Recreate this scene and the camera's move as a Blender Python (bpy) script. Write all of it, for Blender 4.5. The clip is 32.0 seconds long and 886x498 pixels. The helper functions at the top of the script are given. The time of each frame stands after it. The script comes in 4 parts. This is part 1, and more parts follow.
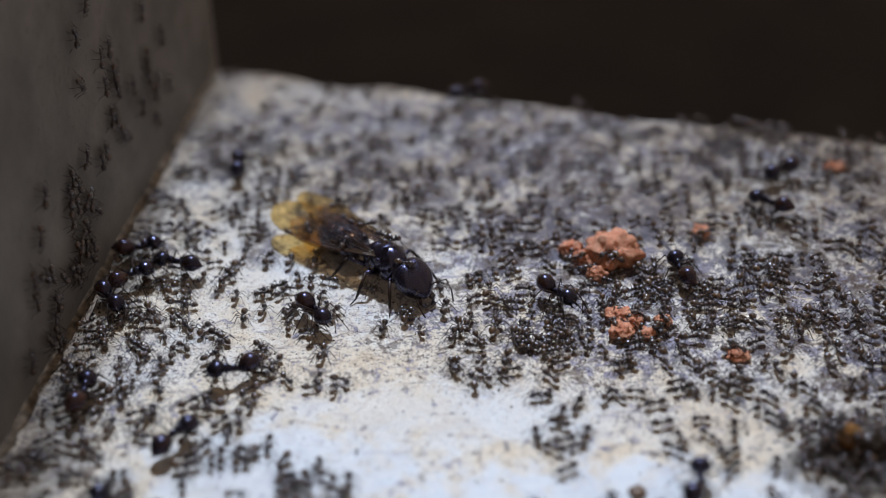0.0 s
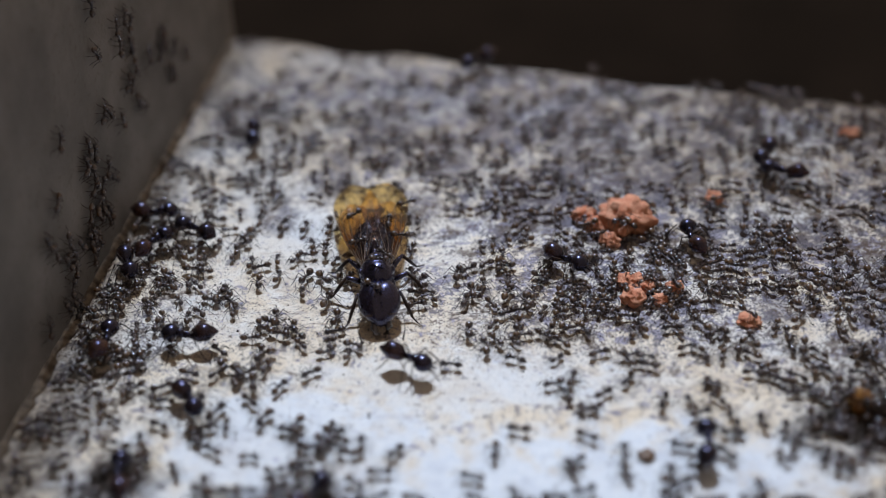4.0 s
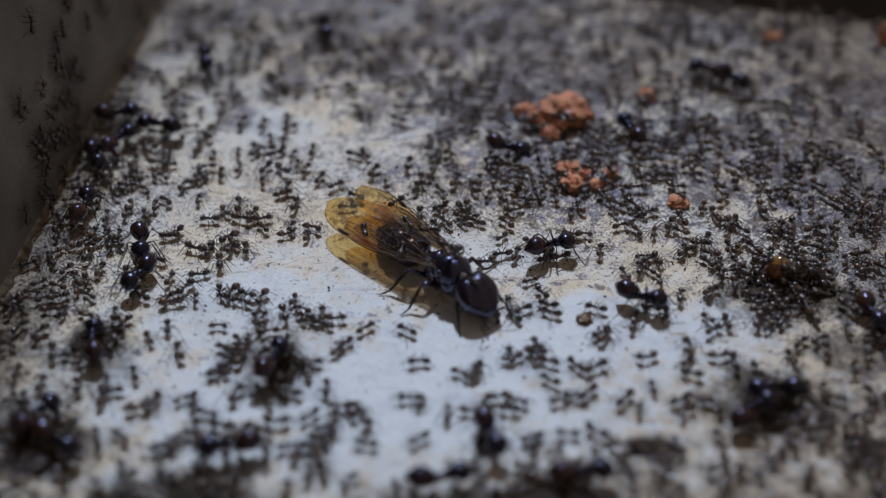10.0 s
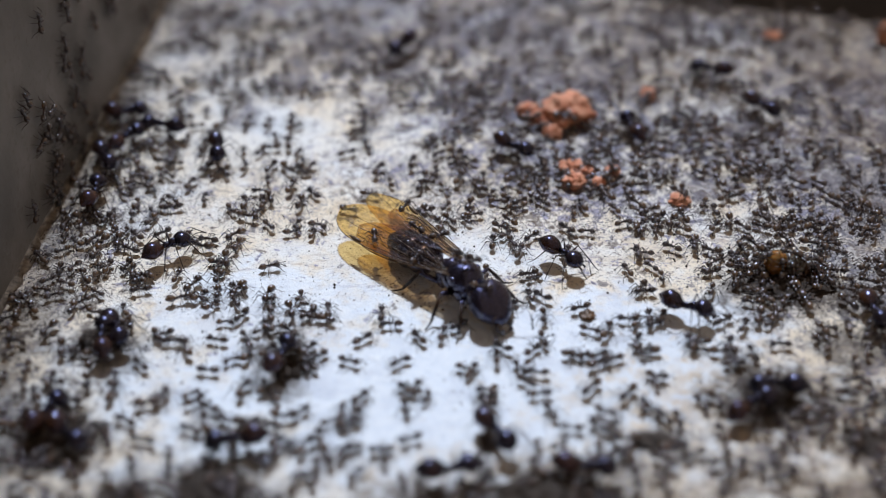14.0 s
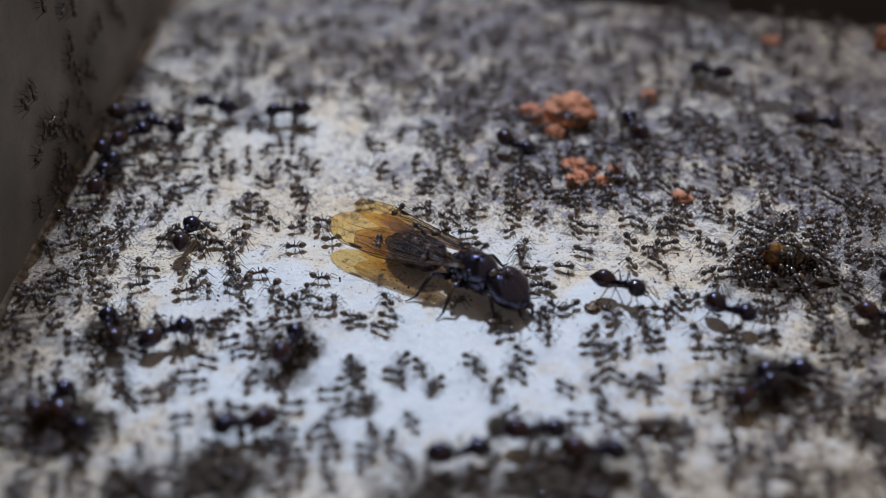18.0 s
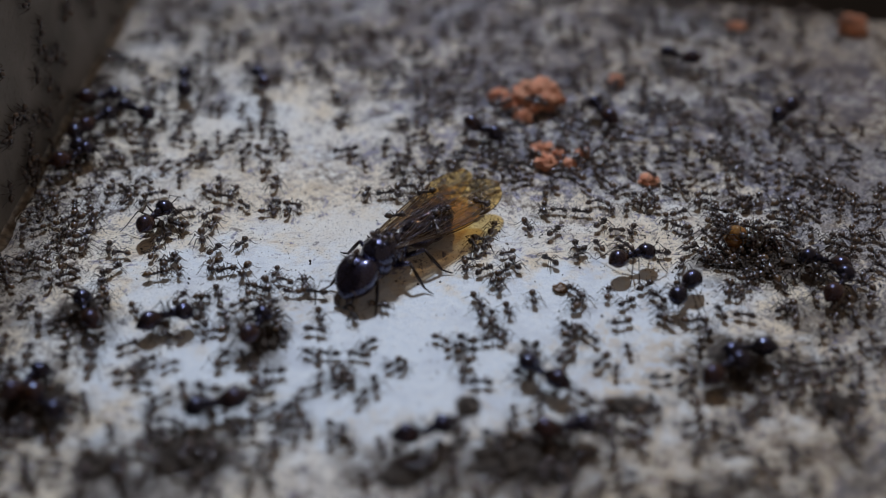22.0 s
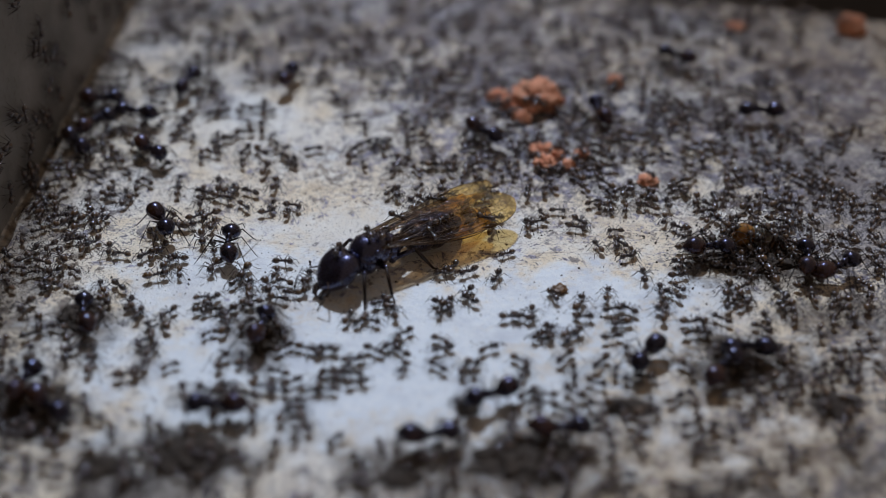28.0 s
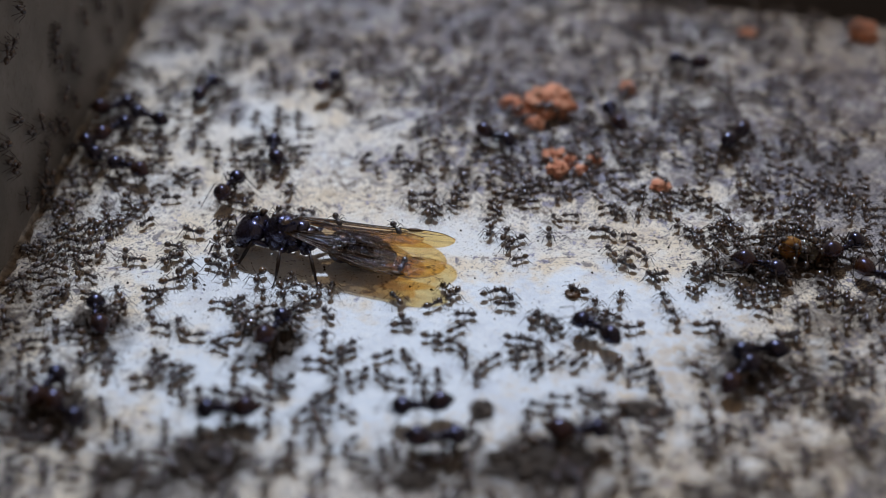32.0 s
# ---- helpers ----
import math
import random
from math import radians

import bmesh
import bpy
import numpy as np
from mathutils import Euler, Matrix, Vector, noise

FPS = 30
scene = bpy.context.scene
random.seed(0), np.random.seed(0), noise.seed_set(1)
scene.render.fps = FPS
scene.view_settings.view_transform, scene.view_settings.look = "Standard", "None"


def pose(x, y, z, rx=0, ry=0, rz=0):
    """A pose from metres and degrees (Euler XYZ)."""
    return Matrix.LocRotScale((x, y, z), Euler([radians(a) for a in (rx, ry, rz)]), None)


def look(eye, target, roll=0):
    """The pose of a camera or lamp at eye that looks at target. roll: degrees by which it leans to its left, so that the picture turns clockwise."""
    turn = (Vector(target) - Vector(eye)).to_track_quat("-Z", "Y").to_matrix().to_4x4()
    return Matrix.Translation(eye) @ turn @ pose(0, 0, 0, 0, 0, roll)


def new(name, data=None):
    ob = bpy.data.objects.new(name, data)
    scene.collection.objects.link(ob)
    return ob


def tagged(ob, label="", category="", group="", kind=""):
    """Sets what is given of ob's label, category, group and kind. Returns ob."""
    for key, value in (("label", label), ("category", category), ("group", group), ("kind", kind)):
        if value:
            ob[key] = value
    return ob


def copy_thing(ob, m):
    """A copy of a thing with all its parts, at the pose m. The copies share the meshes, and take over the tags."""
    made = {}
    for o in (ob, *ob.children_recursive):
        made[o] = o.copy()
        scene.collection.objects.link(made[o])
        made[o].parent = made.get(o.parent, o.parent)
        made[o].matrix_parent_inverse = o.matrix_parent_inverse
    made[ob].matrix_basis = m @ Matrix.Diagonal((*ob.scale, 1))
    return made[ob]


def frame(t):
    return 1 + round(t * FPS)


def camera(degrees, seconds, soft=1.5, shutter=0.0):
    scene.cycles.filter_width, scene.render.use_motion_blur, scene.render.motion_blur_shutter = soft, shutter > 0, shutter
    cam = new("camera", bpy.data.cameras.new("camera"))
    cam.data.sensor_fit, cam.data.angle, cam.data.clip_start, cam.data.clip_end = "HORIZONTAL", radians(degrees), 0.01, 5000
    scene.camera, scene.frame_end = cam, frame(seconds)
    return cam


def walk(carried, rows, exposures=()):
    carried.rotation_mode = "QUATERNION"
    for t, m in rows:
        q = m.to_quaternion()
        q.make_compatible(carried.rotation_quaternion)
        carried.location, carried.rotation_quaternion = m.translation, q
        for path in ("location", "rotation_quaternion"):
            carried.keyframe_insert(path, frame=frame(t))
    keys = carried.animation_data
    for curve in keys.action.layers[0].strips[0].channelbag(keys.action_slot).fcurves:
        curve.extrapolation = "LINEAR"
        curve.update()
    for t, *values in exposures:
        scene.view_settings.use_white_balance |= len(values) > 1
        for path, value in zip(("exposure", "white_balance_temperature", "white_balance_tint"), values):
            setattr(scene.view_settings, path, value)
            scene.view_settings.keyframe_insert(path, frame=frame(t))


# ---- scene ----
MM = 0.001
LENS = 36.69  # degrees across the width
cam = camera(LENS, 32.0, soft=0.2)
cam.data.dof.use_dof = True
cam.data.dof.focus_distance = 0.1178
cam.data.dof.aperture_fstop = 14.0

# seconds, eye in millimetres, Euler angles in degrees
PATH = [
    (0, 0.58, -79.29, 70.63, 56.387, 0.971, 2.967),
    (0.5, 1.62, -78.91, 70.53, 55.747, 1.138, 2.931),
    (1, 2.33, -79.46, 70.73, 55.501, 1.280, 2.784),
    (1.5, 2.19, -79.54, 70.86, 55.367, 1.478, 2.897),
    (2, 2.03, -79.91, 71.27, 55.182, 1.750, 2.956),
    (2.5, 2.12, -80.08, 71.36, 55.113, 1.728, 3.420),
    (3, 1.82, -80.32, 71.86, 55.003, 1.796, 3.422),
    (3.5, 1.70, -80.02, 71.39, 55.014, 1.720, 3.606),
    (5.5, 1.28, -80.63, 70.37, 55.505, 1.229, 4.010),
    (6, 1.14, -81.33, 70.27, 55.698, 0.914, 4.120),
    (6.5, 0.90, -82.06, 70.61, 55.725, 0.710, 4.246),
    (7, -0.14, -82.17, 70.67, 55.659, 0.595, 3.910),
    (7.5, -0.97, -82.54, 70.99, 55.605, 0.369, 3.645),
    (8, -0.06, -83.62, 72.03, 55.386, 0.271, 2.926),
    (8.5, 0.51, -85.23, 71.57, 54.653, 0.359, 1.885),
    (9, 0.96, -86.82, 70.50, 54.078, 0.123, 1.600),
    (9.5, 1.04, -89.08, 70.80, 53.283, 0.284, 1.174),
    (10, 1.17, -90.04, 71.47, 52.729, 0.543, 1.393),
    (10.5, 1.20, -90.78, 72.69, 52.433, 0.641, 1.463),
    (11, 0.77, -91.37, 73.55, 52.263, 0.685, 1.273),
    (11.5, 0.74, -91.33, 73.50, 52.250, 0.542, 1.371),
    (12, 0.62, -91.50, 73.36, 52.329, 0.486, 1.340),
    (12.5, 0.63, -91.18, 72.68, 52.483, 0.422, 1.382),
    (13, 0.62, -91.12, 71.92, 52.727, 0.252, 1.485),
    (13.5, 0.85, -91.19, 72.01, 52.728, 0.494, 1.410),
    (14, 0.75, -91.26, 71.92, 52.795, 0.580, 1.316),
    (14.5, 0.65, -91.42, 71.49, 52.962, 0.536, 1.291),
    (16.5, -0.62, -93.44, 69.17, 54.246, 0.250, 0.938),
    (17, -0.48, -93.48, 69.18, 54.271, 0.382, 0.985),
    (17.5, -0.40, -93.64, 69.26, 54.306, 0.381, 1.003),
    (18, -0.65, -93.74, 69.40, 54.260, 0.290, 0.924),
    (18.5, -0.31, -94.59, 69.52, 54.197, -0.074, 0.644),
    (19, -0.00, -95.67, 69.51, 54.017, 0.019, 0.031),
    (19.5, -0.18, -95.07, 69.22, 53.997, -0.118, 0.068),
    (20, -0.30, -95.13, 69.24, 54.009, -0.177, 0.029),
    (20.5, -0.53, -95.09, 69.29, 53.978, -0.220, -0.089),
    (21, -0.43, -95.01, 69.24, 53.935, -0.199, -0.063),
    (21.5, -0.47, -95.05, 69.32, 53.797, -0.313, -0.155),
    (22, -0.39, -95.04, 69.34, 53.912, -0.257, -0.150),
    (22.5, -0.37, -94.89, 69.38, 53.867, -0.254, -0.126),
    (23, -0.75, -94.91, 69.29, 53.906, -0.364, -0.282),
    (23.5, -1.05, -94.95, 69.34, 53.901, -0.456, -0.370),
    (24, -1.10, -94.81, 69.37, 53.851, -0.480, -0.358),
    (24.5, -1.26, -94.66, 69.80, 53.641, -0.586, -0.400),
    (25, -0.82, -94.71, 70.43, 53.436, -0.537, -0.196),
    (25.5, -0.61, -94.67, 70.17, 53.465, -0.544, -0.055),
    (27.5, -0.71, -94.79, 69.66, 53.690, -0.339, -0.295),
    (28, -0.49, -95.07, 69.73, 53.797, -0.258, -0.235),
    (28.5, -0.44, -95.10, 69.48, 53.903, -0.214, -0.253),
    (29, -0.45, -94.69, 69.34, 53.906, -0.077, -0.371),
    (29.5, -0.52, -94.83, 69.40, 53.921, -0.133, -0.402),
    (30, -0.23, -95.06, 69.47, 53.897, -0.235, -0.176),
    (30.5, -0.70, -95.08, 69.64, 53.879, -0.377, -0.307),
    (31, -0.80, -95.10, 69.65, 53.918, -0.402, -0.352),
    (31.5, -0.47, -95.27, 69.54, 54.043, -0.142, -0.258),
    (32, -0.52, -95.91, 69.62, 54.297, 0.202, 0.135),
]
walk(cam, [(t, pose(x * MM, y * MM, z * MM, rx, ry, rz)) for t, x, y, z, rx, ry, rz in PATH],
     exposures=[(0, 0.0), (3, 0.03), (6, -0.13), (8, -0.33), (9, -0.60), (11, -0.52), (12, 0.02), (13, 0.18), (14.5, 0.18), (17, -0.08), (19, -0.35), (21, -0.55), (24, -0.56), (28, -0.42), (30, -0.2), (32, -0.2)])

# ---- world and light ----
world = bpy.data.worlds.new("night")
world.use_nodes = True
world.node_tree.nodes["Background"].inputs["Color"].default_value = (1.0, 0.76, 0.60, 1)
world.node_tree.nodes["Background"].inputs["Strength"].default_value = 0.25
scene.world = world
scene.view_settings.exposure = 0.0

lamp = bpy.data.lights.new("torch", "SPOT")
lamp.energy = 11.6
lamp.color = (0.86, 0.955, 1.14)
lamp.shadow_soft_size = 0.02
lamp.spot_size = radians(17.5)
lamp.spot_blend = 1.0
torch = new("torch", lamp)
torch.matrix_basis = look((-0.028, 0.285, 0.46), (-0.003, -0.003, 0))


# ---- materials ----
class Nodes:
    """Short hand for a node tree."""

    def __init__(self, name):
        self.mat = bpy.data.materials.new(name)
        self.mat.use_nodes = True
        self.tree = self.mat.node_tree
        self.bsdf = self.tree.nodes["Principled BSDF"]
        self.out = self.tree.nodes["Material Output"]

    def add(self, kind, ins=None, **props):
        n = self.tree.nodes.new(kind)
        for k, v in props.items():
            if k == "operation":
                n.operation = v
            elif k == "blend_type":
                n.blend_type = v
            elif k == "data_type":
                n.data_type = v
            elif k == "feature":
                n.feature = v
            elif k == "interpolation_type":
                n.interpolation_type = v
        for k, v in (ins or {}).items():
            self.put(n.inputs[k], v)
        return n

    def put(self, socket, v):
        if isinstance(v, bpy.types.NodeSocket):
            self.tree.links.new(v, socket)
        else:
            socket.default_value = v

    def math(self, op, a, b=0.0):
        n = self.add("ShaderNodeMath", operation=op)
        self.put(n.inputs[0], a)
        self.put(n.inputs[1], b)
        return n.outputs[0]

    def vec(self, op, a, b):
        n = self.add("ShaderNodeVectorMath", operation=op)
        self.put(n.inputs[0], a)
        self.put(n.inputs[1], b)
        return n

    def mm(self):
        """The place in millimetres, in the object's space."""
        c = self.add("ShaderNodeTexCoord")
        return self.vec("MULTIPLY", c.outputs["Object"], (1000, 1000, 1000)).outputs[0]

    def noise(self, p, scale, detail=3.0, rough=0.55, distort=0.0):
        n = self.add("ShaderNodeTexNoise", {"Vector": p, "Scale": scale, "Detail": detail, "Roughness": rough, "Distortion": distort})
        return n.outputs["Fac"]

    def ramp(self, v, lo, hi, a=0.0, b=1.0):
        n = self.add("ShaderNodeMapRange", {"Value": v, "From Min": lo, "From Max": hi, "To Min": a, "To Max": b})
        return n.outputs[0]

    def mix(self, f, a, b):
        n = self.add("ShaderNodeMix", data_type="RGBA")
        self.put(n.inputs[0], f)
        self.put(n.inputs[6], a)
        self.put(n.inputs[7], b)
        return n.outputs[2]

    def bump(self, h, strength, distance):
        n = self.add("ShaderNodeBump", {"Height": h, "Strength": strength, "Distance": distance})
        self.put(self.bsdf.inputs["Normal"], n.outputs[0])

    def blots(self, p, wobble, spots):
        """A mask of ragged patches: centre and half axes in millimetres."""
        total = None
        for x, y, rx, ry, amount in spots:
            q = self.vec("SUBTRACT", p, (x, y, 0)).outputs[0]
            q = self.vec("MULTIPLY", q, (1 / rx, 1 / ry, 0)).outputs[0]
            r = self.vec("LENGTH", q, (0, 0, 0)).outputs["Value"]
            m = self.ramp(self.math("ADD", r, wobble), 1.25, 0.7, 0.0, amount)
            total = m if total is None else self.math("MAXIMUM", total, m)
        return total


# dirt clods on the ledge: centre and half axes in millimetres
CLUMPS = [(6.4, -25.8, 4.6, 3.0), (-31, -20.6, 3.4, 3.2), (-18.2, -25.4, 3.2, 2.8), (23.6, -15.2, 2.2, 2.4), (14.4, -20.2, 2.0, 1.3), (-14.2, -12.2, 1.4, 2.4),
          (-29.8, -9.2, 2.4, 2.0), (30, -20, 2.0, 1.6), (-24.8, -26.5, 2.0, 1.6), (27.6, -1.6, 4.4, 2.2), (2, -20.2, 1.0, 1.3), (-3, -27.4, 1.8, 1.4)]


def ledge_material():
    n = Nodes("weathered_white_paint")
    p = n.mm()
    wide = n.noise(p, 0.09, 4)
    mid = n.noise(p, 0.35, 5, 0.6)
    fine = n.noise(p, 1.6, 4, 0.65)
    grit = n.noise(p, 5.5, 3, 0.7)
    wobble = n.math("MULTIPLY", n.math("SUBTRACT", mid, 0.5), 2.4)
    clean = n.blots(p, wobble, [(-2, -15, 26, 11, 1), (11, -9, 15, 7, 1), (-17, -6, 11, 7, 0.8), (-5, 3, 13, 4, 0.4), (-22, 22, 8, 7, 0.35)])
    # where grime has settled
    grimy = n.blots(p, wobble, [(42, 38, 18, 24, 0.8), (20, 52, 40, 8, 0.8), (20, 30, 32, 15, 1), (-12, 47, 34, 12, 1), (42, 6, 17, 24, 1), (27, -24, 30, 8, 0.8), (-36, 10, 8, 50, 0.5), (-32, -22, 12, 12, 0.6), (0, -34, 50, 8, 0.5), (8, 13, 18, 8, 0.65), (-20, 36, 14, 9, 0.5)])
    grey = n.blots(p, wobble, [(40, 30, 10, 6, 0.8), (24, 46, 12, 5, 0.7), (-6, 53, 26, 5, 0.8), (2, 45, 13, 6, 0.9), (-17, 52, 12, 5, 0.8), (21, 21, 15, 6, 0.9), (37, 10, 9, 6, 1), (6, 29, 11, 8, 1), (6, 18, 9, 5, 0.9), (-1, 27, 6, 6, 0.8),
                                 (32, 16, 10, 6, 0.8), (47, 2, 12, 9, 0.9), (10, 12, 9, 4, 0.8), (-15, 33, 6, 3, 0.5), (-8, -6, 1.6, 1.2, 0.7), (-7, 16, 5, 2.5, 0.5)])
    beige = n.blots(p, wobble, [(34, -18, 24, 10, 1), (48, 26, 16, 10, 1), (30, 36, 18, 6, 1), (-38, 12, 4, 36, 0.6), (-8, 12, 24, 7, 0.6), (16, -28, 26, 8, 0.9), (-4, 37, 20, 5, 0.7), (18, 4, 12, 4, 0.45), (-14, -9, 4, 3, 0.5)])
    # first few blots paint light fading at the far edge, the rest are dirt
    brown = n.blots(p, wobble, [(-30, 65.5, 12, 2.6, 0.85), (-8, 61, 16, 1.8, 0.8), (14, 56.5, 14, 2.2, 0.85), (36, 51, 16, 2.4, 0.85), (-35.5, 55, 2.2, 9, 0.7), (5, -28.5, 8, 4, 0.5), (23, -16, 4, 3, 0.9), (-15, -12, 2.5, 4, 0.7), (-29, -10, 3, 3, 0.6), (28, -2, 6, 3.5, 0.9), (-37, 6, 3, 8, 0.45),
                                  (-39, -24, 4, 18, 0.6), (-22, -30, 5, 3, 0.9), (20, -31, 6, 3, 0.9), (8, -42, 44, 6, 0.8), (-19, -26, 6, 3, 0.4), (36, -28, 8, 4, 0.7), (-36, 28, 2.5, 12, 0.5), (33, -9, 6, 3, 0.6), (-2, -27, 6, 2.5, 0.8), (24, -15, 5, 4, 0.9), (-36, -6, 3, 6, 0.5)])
    clump = n.blots(p, n.math("MULTIPLY", n.math("SUBTRACT", n.noise(p, 0.5, 6, 0.62), 0.5), 1.7), [(x, y, rx, ry, 1) for x, y, rx, ry in CLUMPS])
    # murky films of old dirt
    film = n.blots(p, wobble, [(-15.1, 41.5, 4.4, 6.3, 1), (-8.6, 38.1, 3.8, 5.4, 1), (7.0, 43.7, 4.9, 6.5, 1), (0.8, 28.0, 3.0, 4.3, 1), (7.9, 34.9, 5.6, 5.9, 1), (14.5, 35.6, 4.3, 6.0, 1), (18.2, 42.4, 3.9, 4.9, 1), (21.8, 45.2, 3.9, 4.3, 1), (36.1, 43.2, 3.2, 4.9, 1), (39.8, 32.5, 5.5, 4.5, 1),
                             (28.3, 23.4, 2.9, 4.1, 1), (39.0, 23.5, 5.2, 3.5, 1), (31.9, 16.9, 4.4, 3.8, 1), (37.5, 12.3, 4.9, 3.7, 1), (-3.6, 43.0, 2.5, 6.4, 1), (-31.1, 45.7, 2.6, 5.1, 1), (-18.8, 33.5, 2.5, 4.5, 1), (23.0, 13.3, 2.7, 2.6, 1), (-9.3, 28.6, 1.8, 3.6, 1), (-23.3, 26.1, 1.8, 3.0, 1)])
    grain = n.noise(n.vec("MULTIPLY", p, (0.25, 1.0, 1.0)).outputs[0], 1.3, 5, 0.65)
    soiled = n.math("SUBTRACT", 1.0, n.math("MULTIPLY", clean, 0.92))
    hue = n.noise(p, 0.17, 3)
    flake = n.noise(p, 0.8, 8, 0.72, 0.4)
    speck = n.noise(p, 2.6, 6, 0.7)
    white = n.mix(n.ramp(fine, 0.35, 0.65), (0.69, 0.77, 0.86, 1), (0.81, 0.87, 0.92, 1))
    white = n.mix(n.ramp(n.noise(p, 0.22, 4, 0.6), 0.5, 0.66, 0, 0.7), white, (0.54, 0.60, 0.70, 1))
    cream = n.mix(n.ramp(mid, 0.35, 0.65), (0.90, 0.84, 0.72, 1), (0.78, 0.67, 0.50, 1))
    tan = n.mix(n.ramp(mid, 0.35, 0.7), (0.66, 0.54, 0.38, 1), (0.42, 0.31, 0.19, 1))
    slate = n.mix(n.ramp(speck, 0.42, 0.58), (0.10, 0.10, 0.18, 1), (0.32, 0.32, 0.48, 1))
    c = n.mix(n.math("MULTIPLY", n.ramp(wide, 0.34, 0.56, 0.3, 0.95), soiled), white, cream)
    c = n.mix(n.math("MULTIPLY", beige, n.ramp(flake, 0.44, 0.56, 0.1, 0.85)), c, tan)
    # flaked grey patches with ragged edges
    c = n.mix(n.ramp(n.math("ADD", flake, n.math("SUBTRACT", n.math("MULTIPLY", grey, 0.11), n.math("MULTIPLY", clean, 0.07))), 0.575, 0.605, 0, 0.8), c, slate)
    c = n.mix(n.math("MULTIPLY", film, n.ramp(flake, 0.40, 0.56, 0.25, 0.9)), c, n.mix(n.ramp(hue, 0.45, 0.55), (0.13, 0.125, 0.17, 1), (0.16, 0.12, 0.10, 1)))
    # long smears along the ledge
    c = n.mix(n.math("MULTIPLY", n.ramp(grain, 0.58, 0.63, 0, 0.45), soiled), c, n.mix(n.ramp(hue, 0.44, 0.56), slate, (0.30, 0.20, 0.12, 1)))
    # mottled grime at three sizes, thick where it has settled, thin on the clean patch
    cover = n.math("ADD", 0.0, n.math("SUBTRACT", n.math("MULTIPLY", grimy, 0.065), n.math("MULTIPLY", clean, 0.085)))
    soil = n.mix(n.ramp(hue, 0.46, 0.54), (0.085, 0.050, 0.028, 1), (0.085, 0.082, 0.12, 1))
    for size, detail, lo, hi, amount in ((0.55, 8, 0.58, 0.605, 0.7), (1.5, 6, 0.59, 0.615, 0.85), (3.6, 5, 0.60, 0.625, 0.9)):
        spot = n.ramp(n.math("ADD", n.noise(p, size, detail, 0.7, 0.3), cover), lo, hi, 0, amount)
        c = n.mix(spot, c, soil)
    dust = n.noise(p, 8.0, 2, 0.7)
    c = n.mix(n.math("MULTIPLY", n.ramp(n.math("ADD", dust, n.math("MULTIPLY", grimy, 0.05)), 0.62, 0.65), n.math("MULTIPLY", soiled, 0.9)), c, (0.05, 0.04, 0.033, 1))
    # brown dirt together with the painted dimming of the far edge
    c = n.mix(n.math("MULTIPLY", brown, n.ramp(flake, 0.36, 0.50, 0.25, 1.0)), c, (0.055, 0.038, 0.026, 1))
    c = n.mix(n.math("MULTIPLY", clump, n.ramp(speck, 0.34, 0.46, 0.55, 1.0)), c, n.mix(n.ramp(fine, 0.4, 0.6), (0.034, 0.026, 0.022, 1), (0.085, 0.060, 0.042, 1)))
    # bare stone, salted with light and dark grit
    stone = n.blots(p, wobble, [(41, 3, 8, 7, 1), (45, -12, 8, 10, 0.8), (40, 14, 6, 4, 0.7)])
    grain_mix = n.mix(n.ramp(n.noise(p, 4.2, 4, 0.7), 0.44, 0.56), (0.07, 0.065, 0.085, 1), (0.50, 0.47, 0.46, 1))
    c = n.mix(n.math("MULTIPLY", stone, n.ramp(flake, 0.40, 0.50, 0.35, 0.85)), c, grain_mix)
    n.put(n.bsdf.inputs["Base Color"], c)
    n.put(n.bsdf.inputs["Roughness"], n.ramp(fine, 0.3, 0.7, 0.45, 0.75))
    n.bump(n.math("ADD", n.math("MULTIPLY", fine, 0.6), n.math("MULTIPLY", grit, 0.4)), 0.75, 0.0003)
    return n.mat


def wall_material():
    n = Nodes("grey_render")
    p = n.mm()
    a, b = n.noise(p, 0.12, 4), n.noise(p, 1.4, 5, 0.65)
    c = n.mix(n.ramp(a, 0.35, 0.65), (0.13, 0.132, 0.132, 1), (0.225, 0.223, 0.22, 1))
    c = n.mix(n.ramp(b, 0.55, 0.72, 0, 0.5), c, (0.085, 0.07, 0.055, 1))
    n.put(n.bsdf.inputs["Base Color"], c)
    n.bsdf.inputs["Roughness"].default_value = 0.7
    n.bump(b, 0.35, 0.0002)
    return n.mat


def shell_material(name, dark, light, rough=0.22, scale=1.2, relief=0.25, sheen=(0.7, 0.78, 1.0, 1), coat=1.0, coat_rough=0.08, ior=1.7):
    n = Nodes(name)
    p = n.mm()
    a, b = n.noise(p, scale, 3), n.noise(p, scale * 9, 3, 0.6)
    info = n.add("ShaderNodeObjectInfo")
    c = n.mix(n.ramp(n.math("ADD", a, n.math("MULTIPLY", n.math("SUBTRACT", info.outputs["Random"], 0.5), 0.16)), 0.35, 0.8), dark, light)
    n.put(n.bsdf.inputs["Base Color"], c)
    n.put(n.bsdf.inputs["Roughness"], n.ramp(b, 0.3, 0.7, rough * 0.6, rough * 1.6))
    n.bsdf.inputs["Specular Tint"].default_value = sheen
    n.bsdf.inputs["IOR"].default_value = ior
    n.bsdf.inputs["Coat Weight"].default_value = coat
    n.bsdf.inputs["Coat IOR"].default_value = 1.8 if coat_rough > 0.2 else 1.6
    n.bsdf.inputs["Coat Roughness"].default_value = coat_rough
    n.bump(b, relief, 0.00008 if relief < 0.5 else 0.00016)
    return n.mat


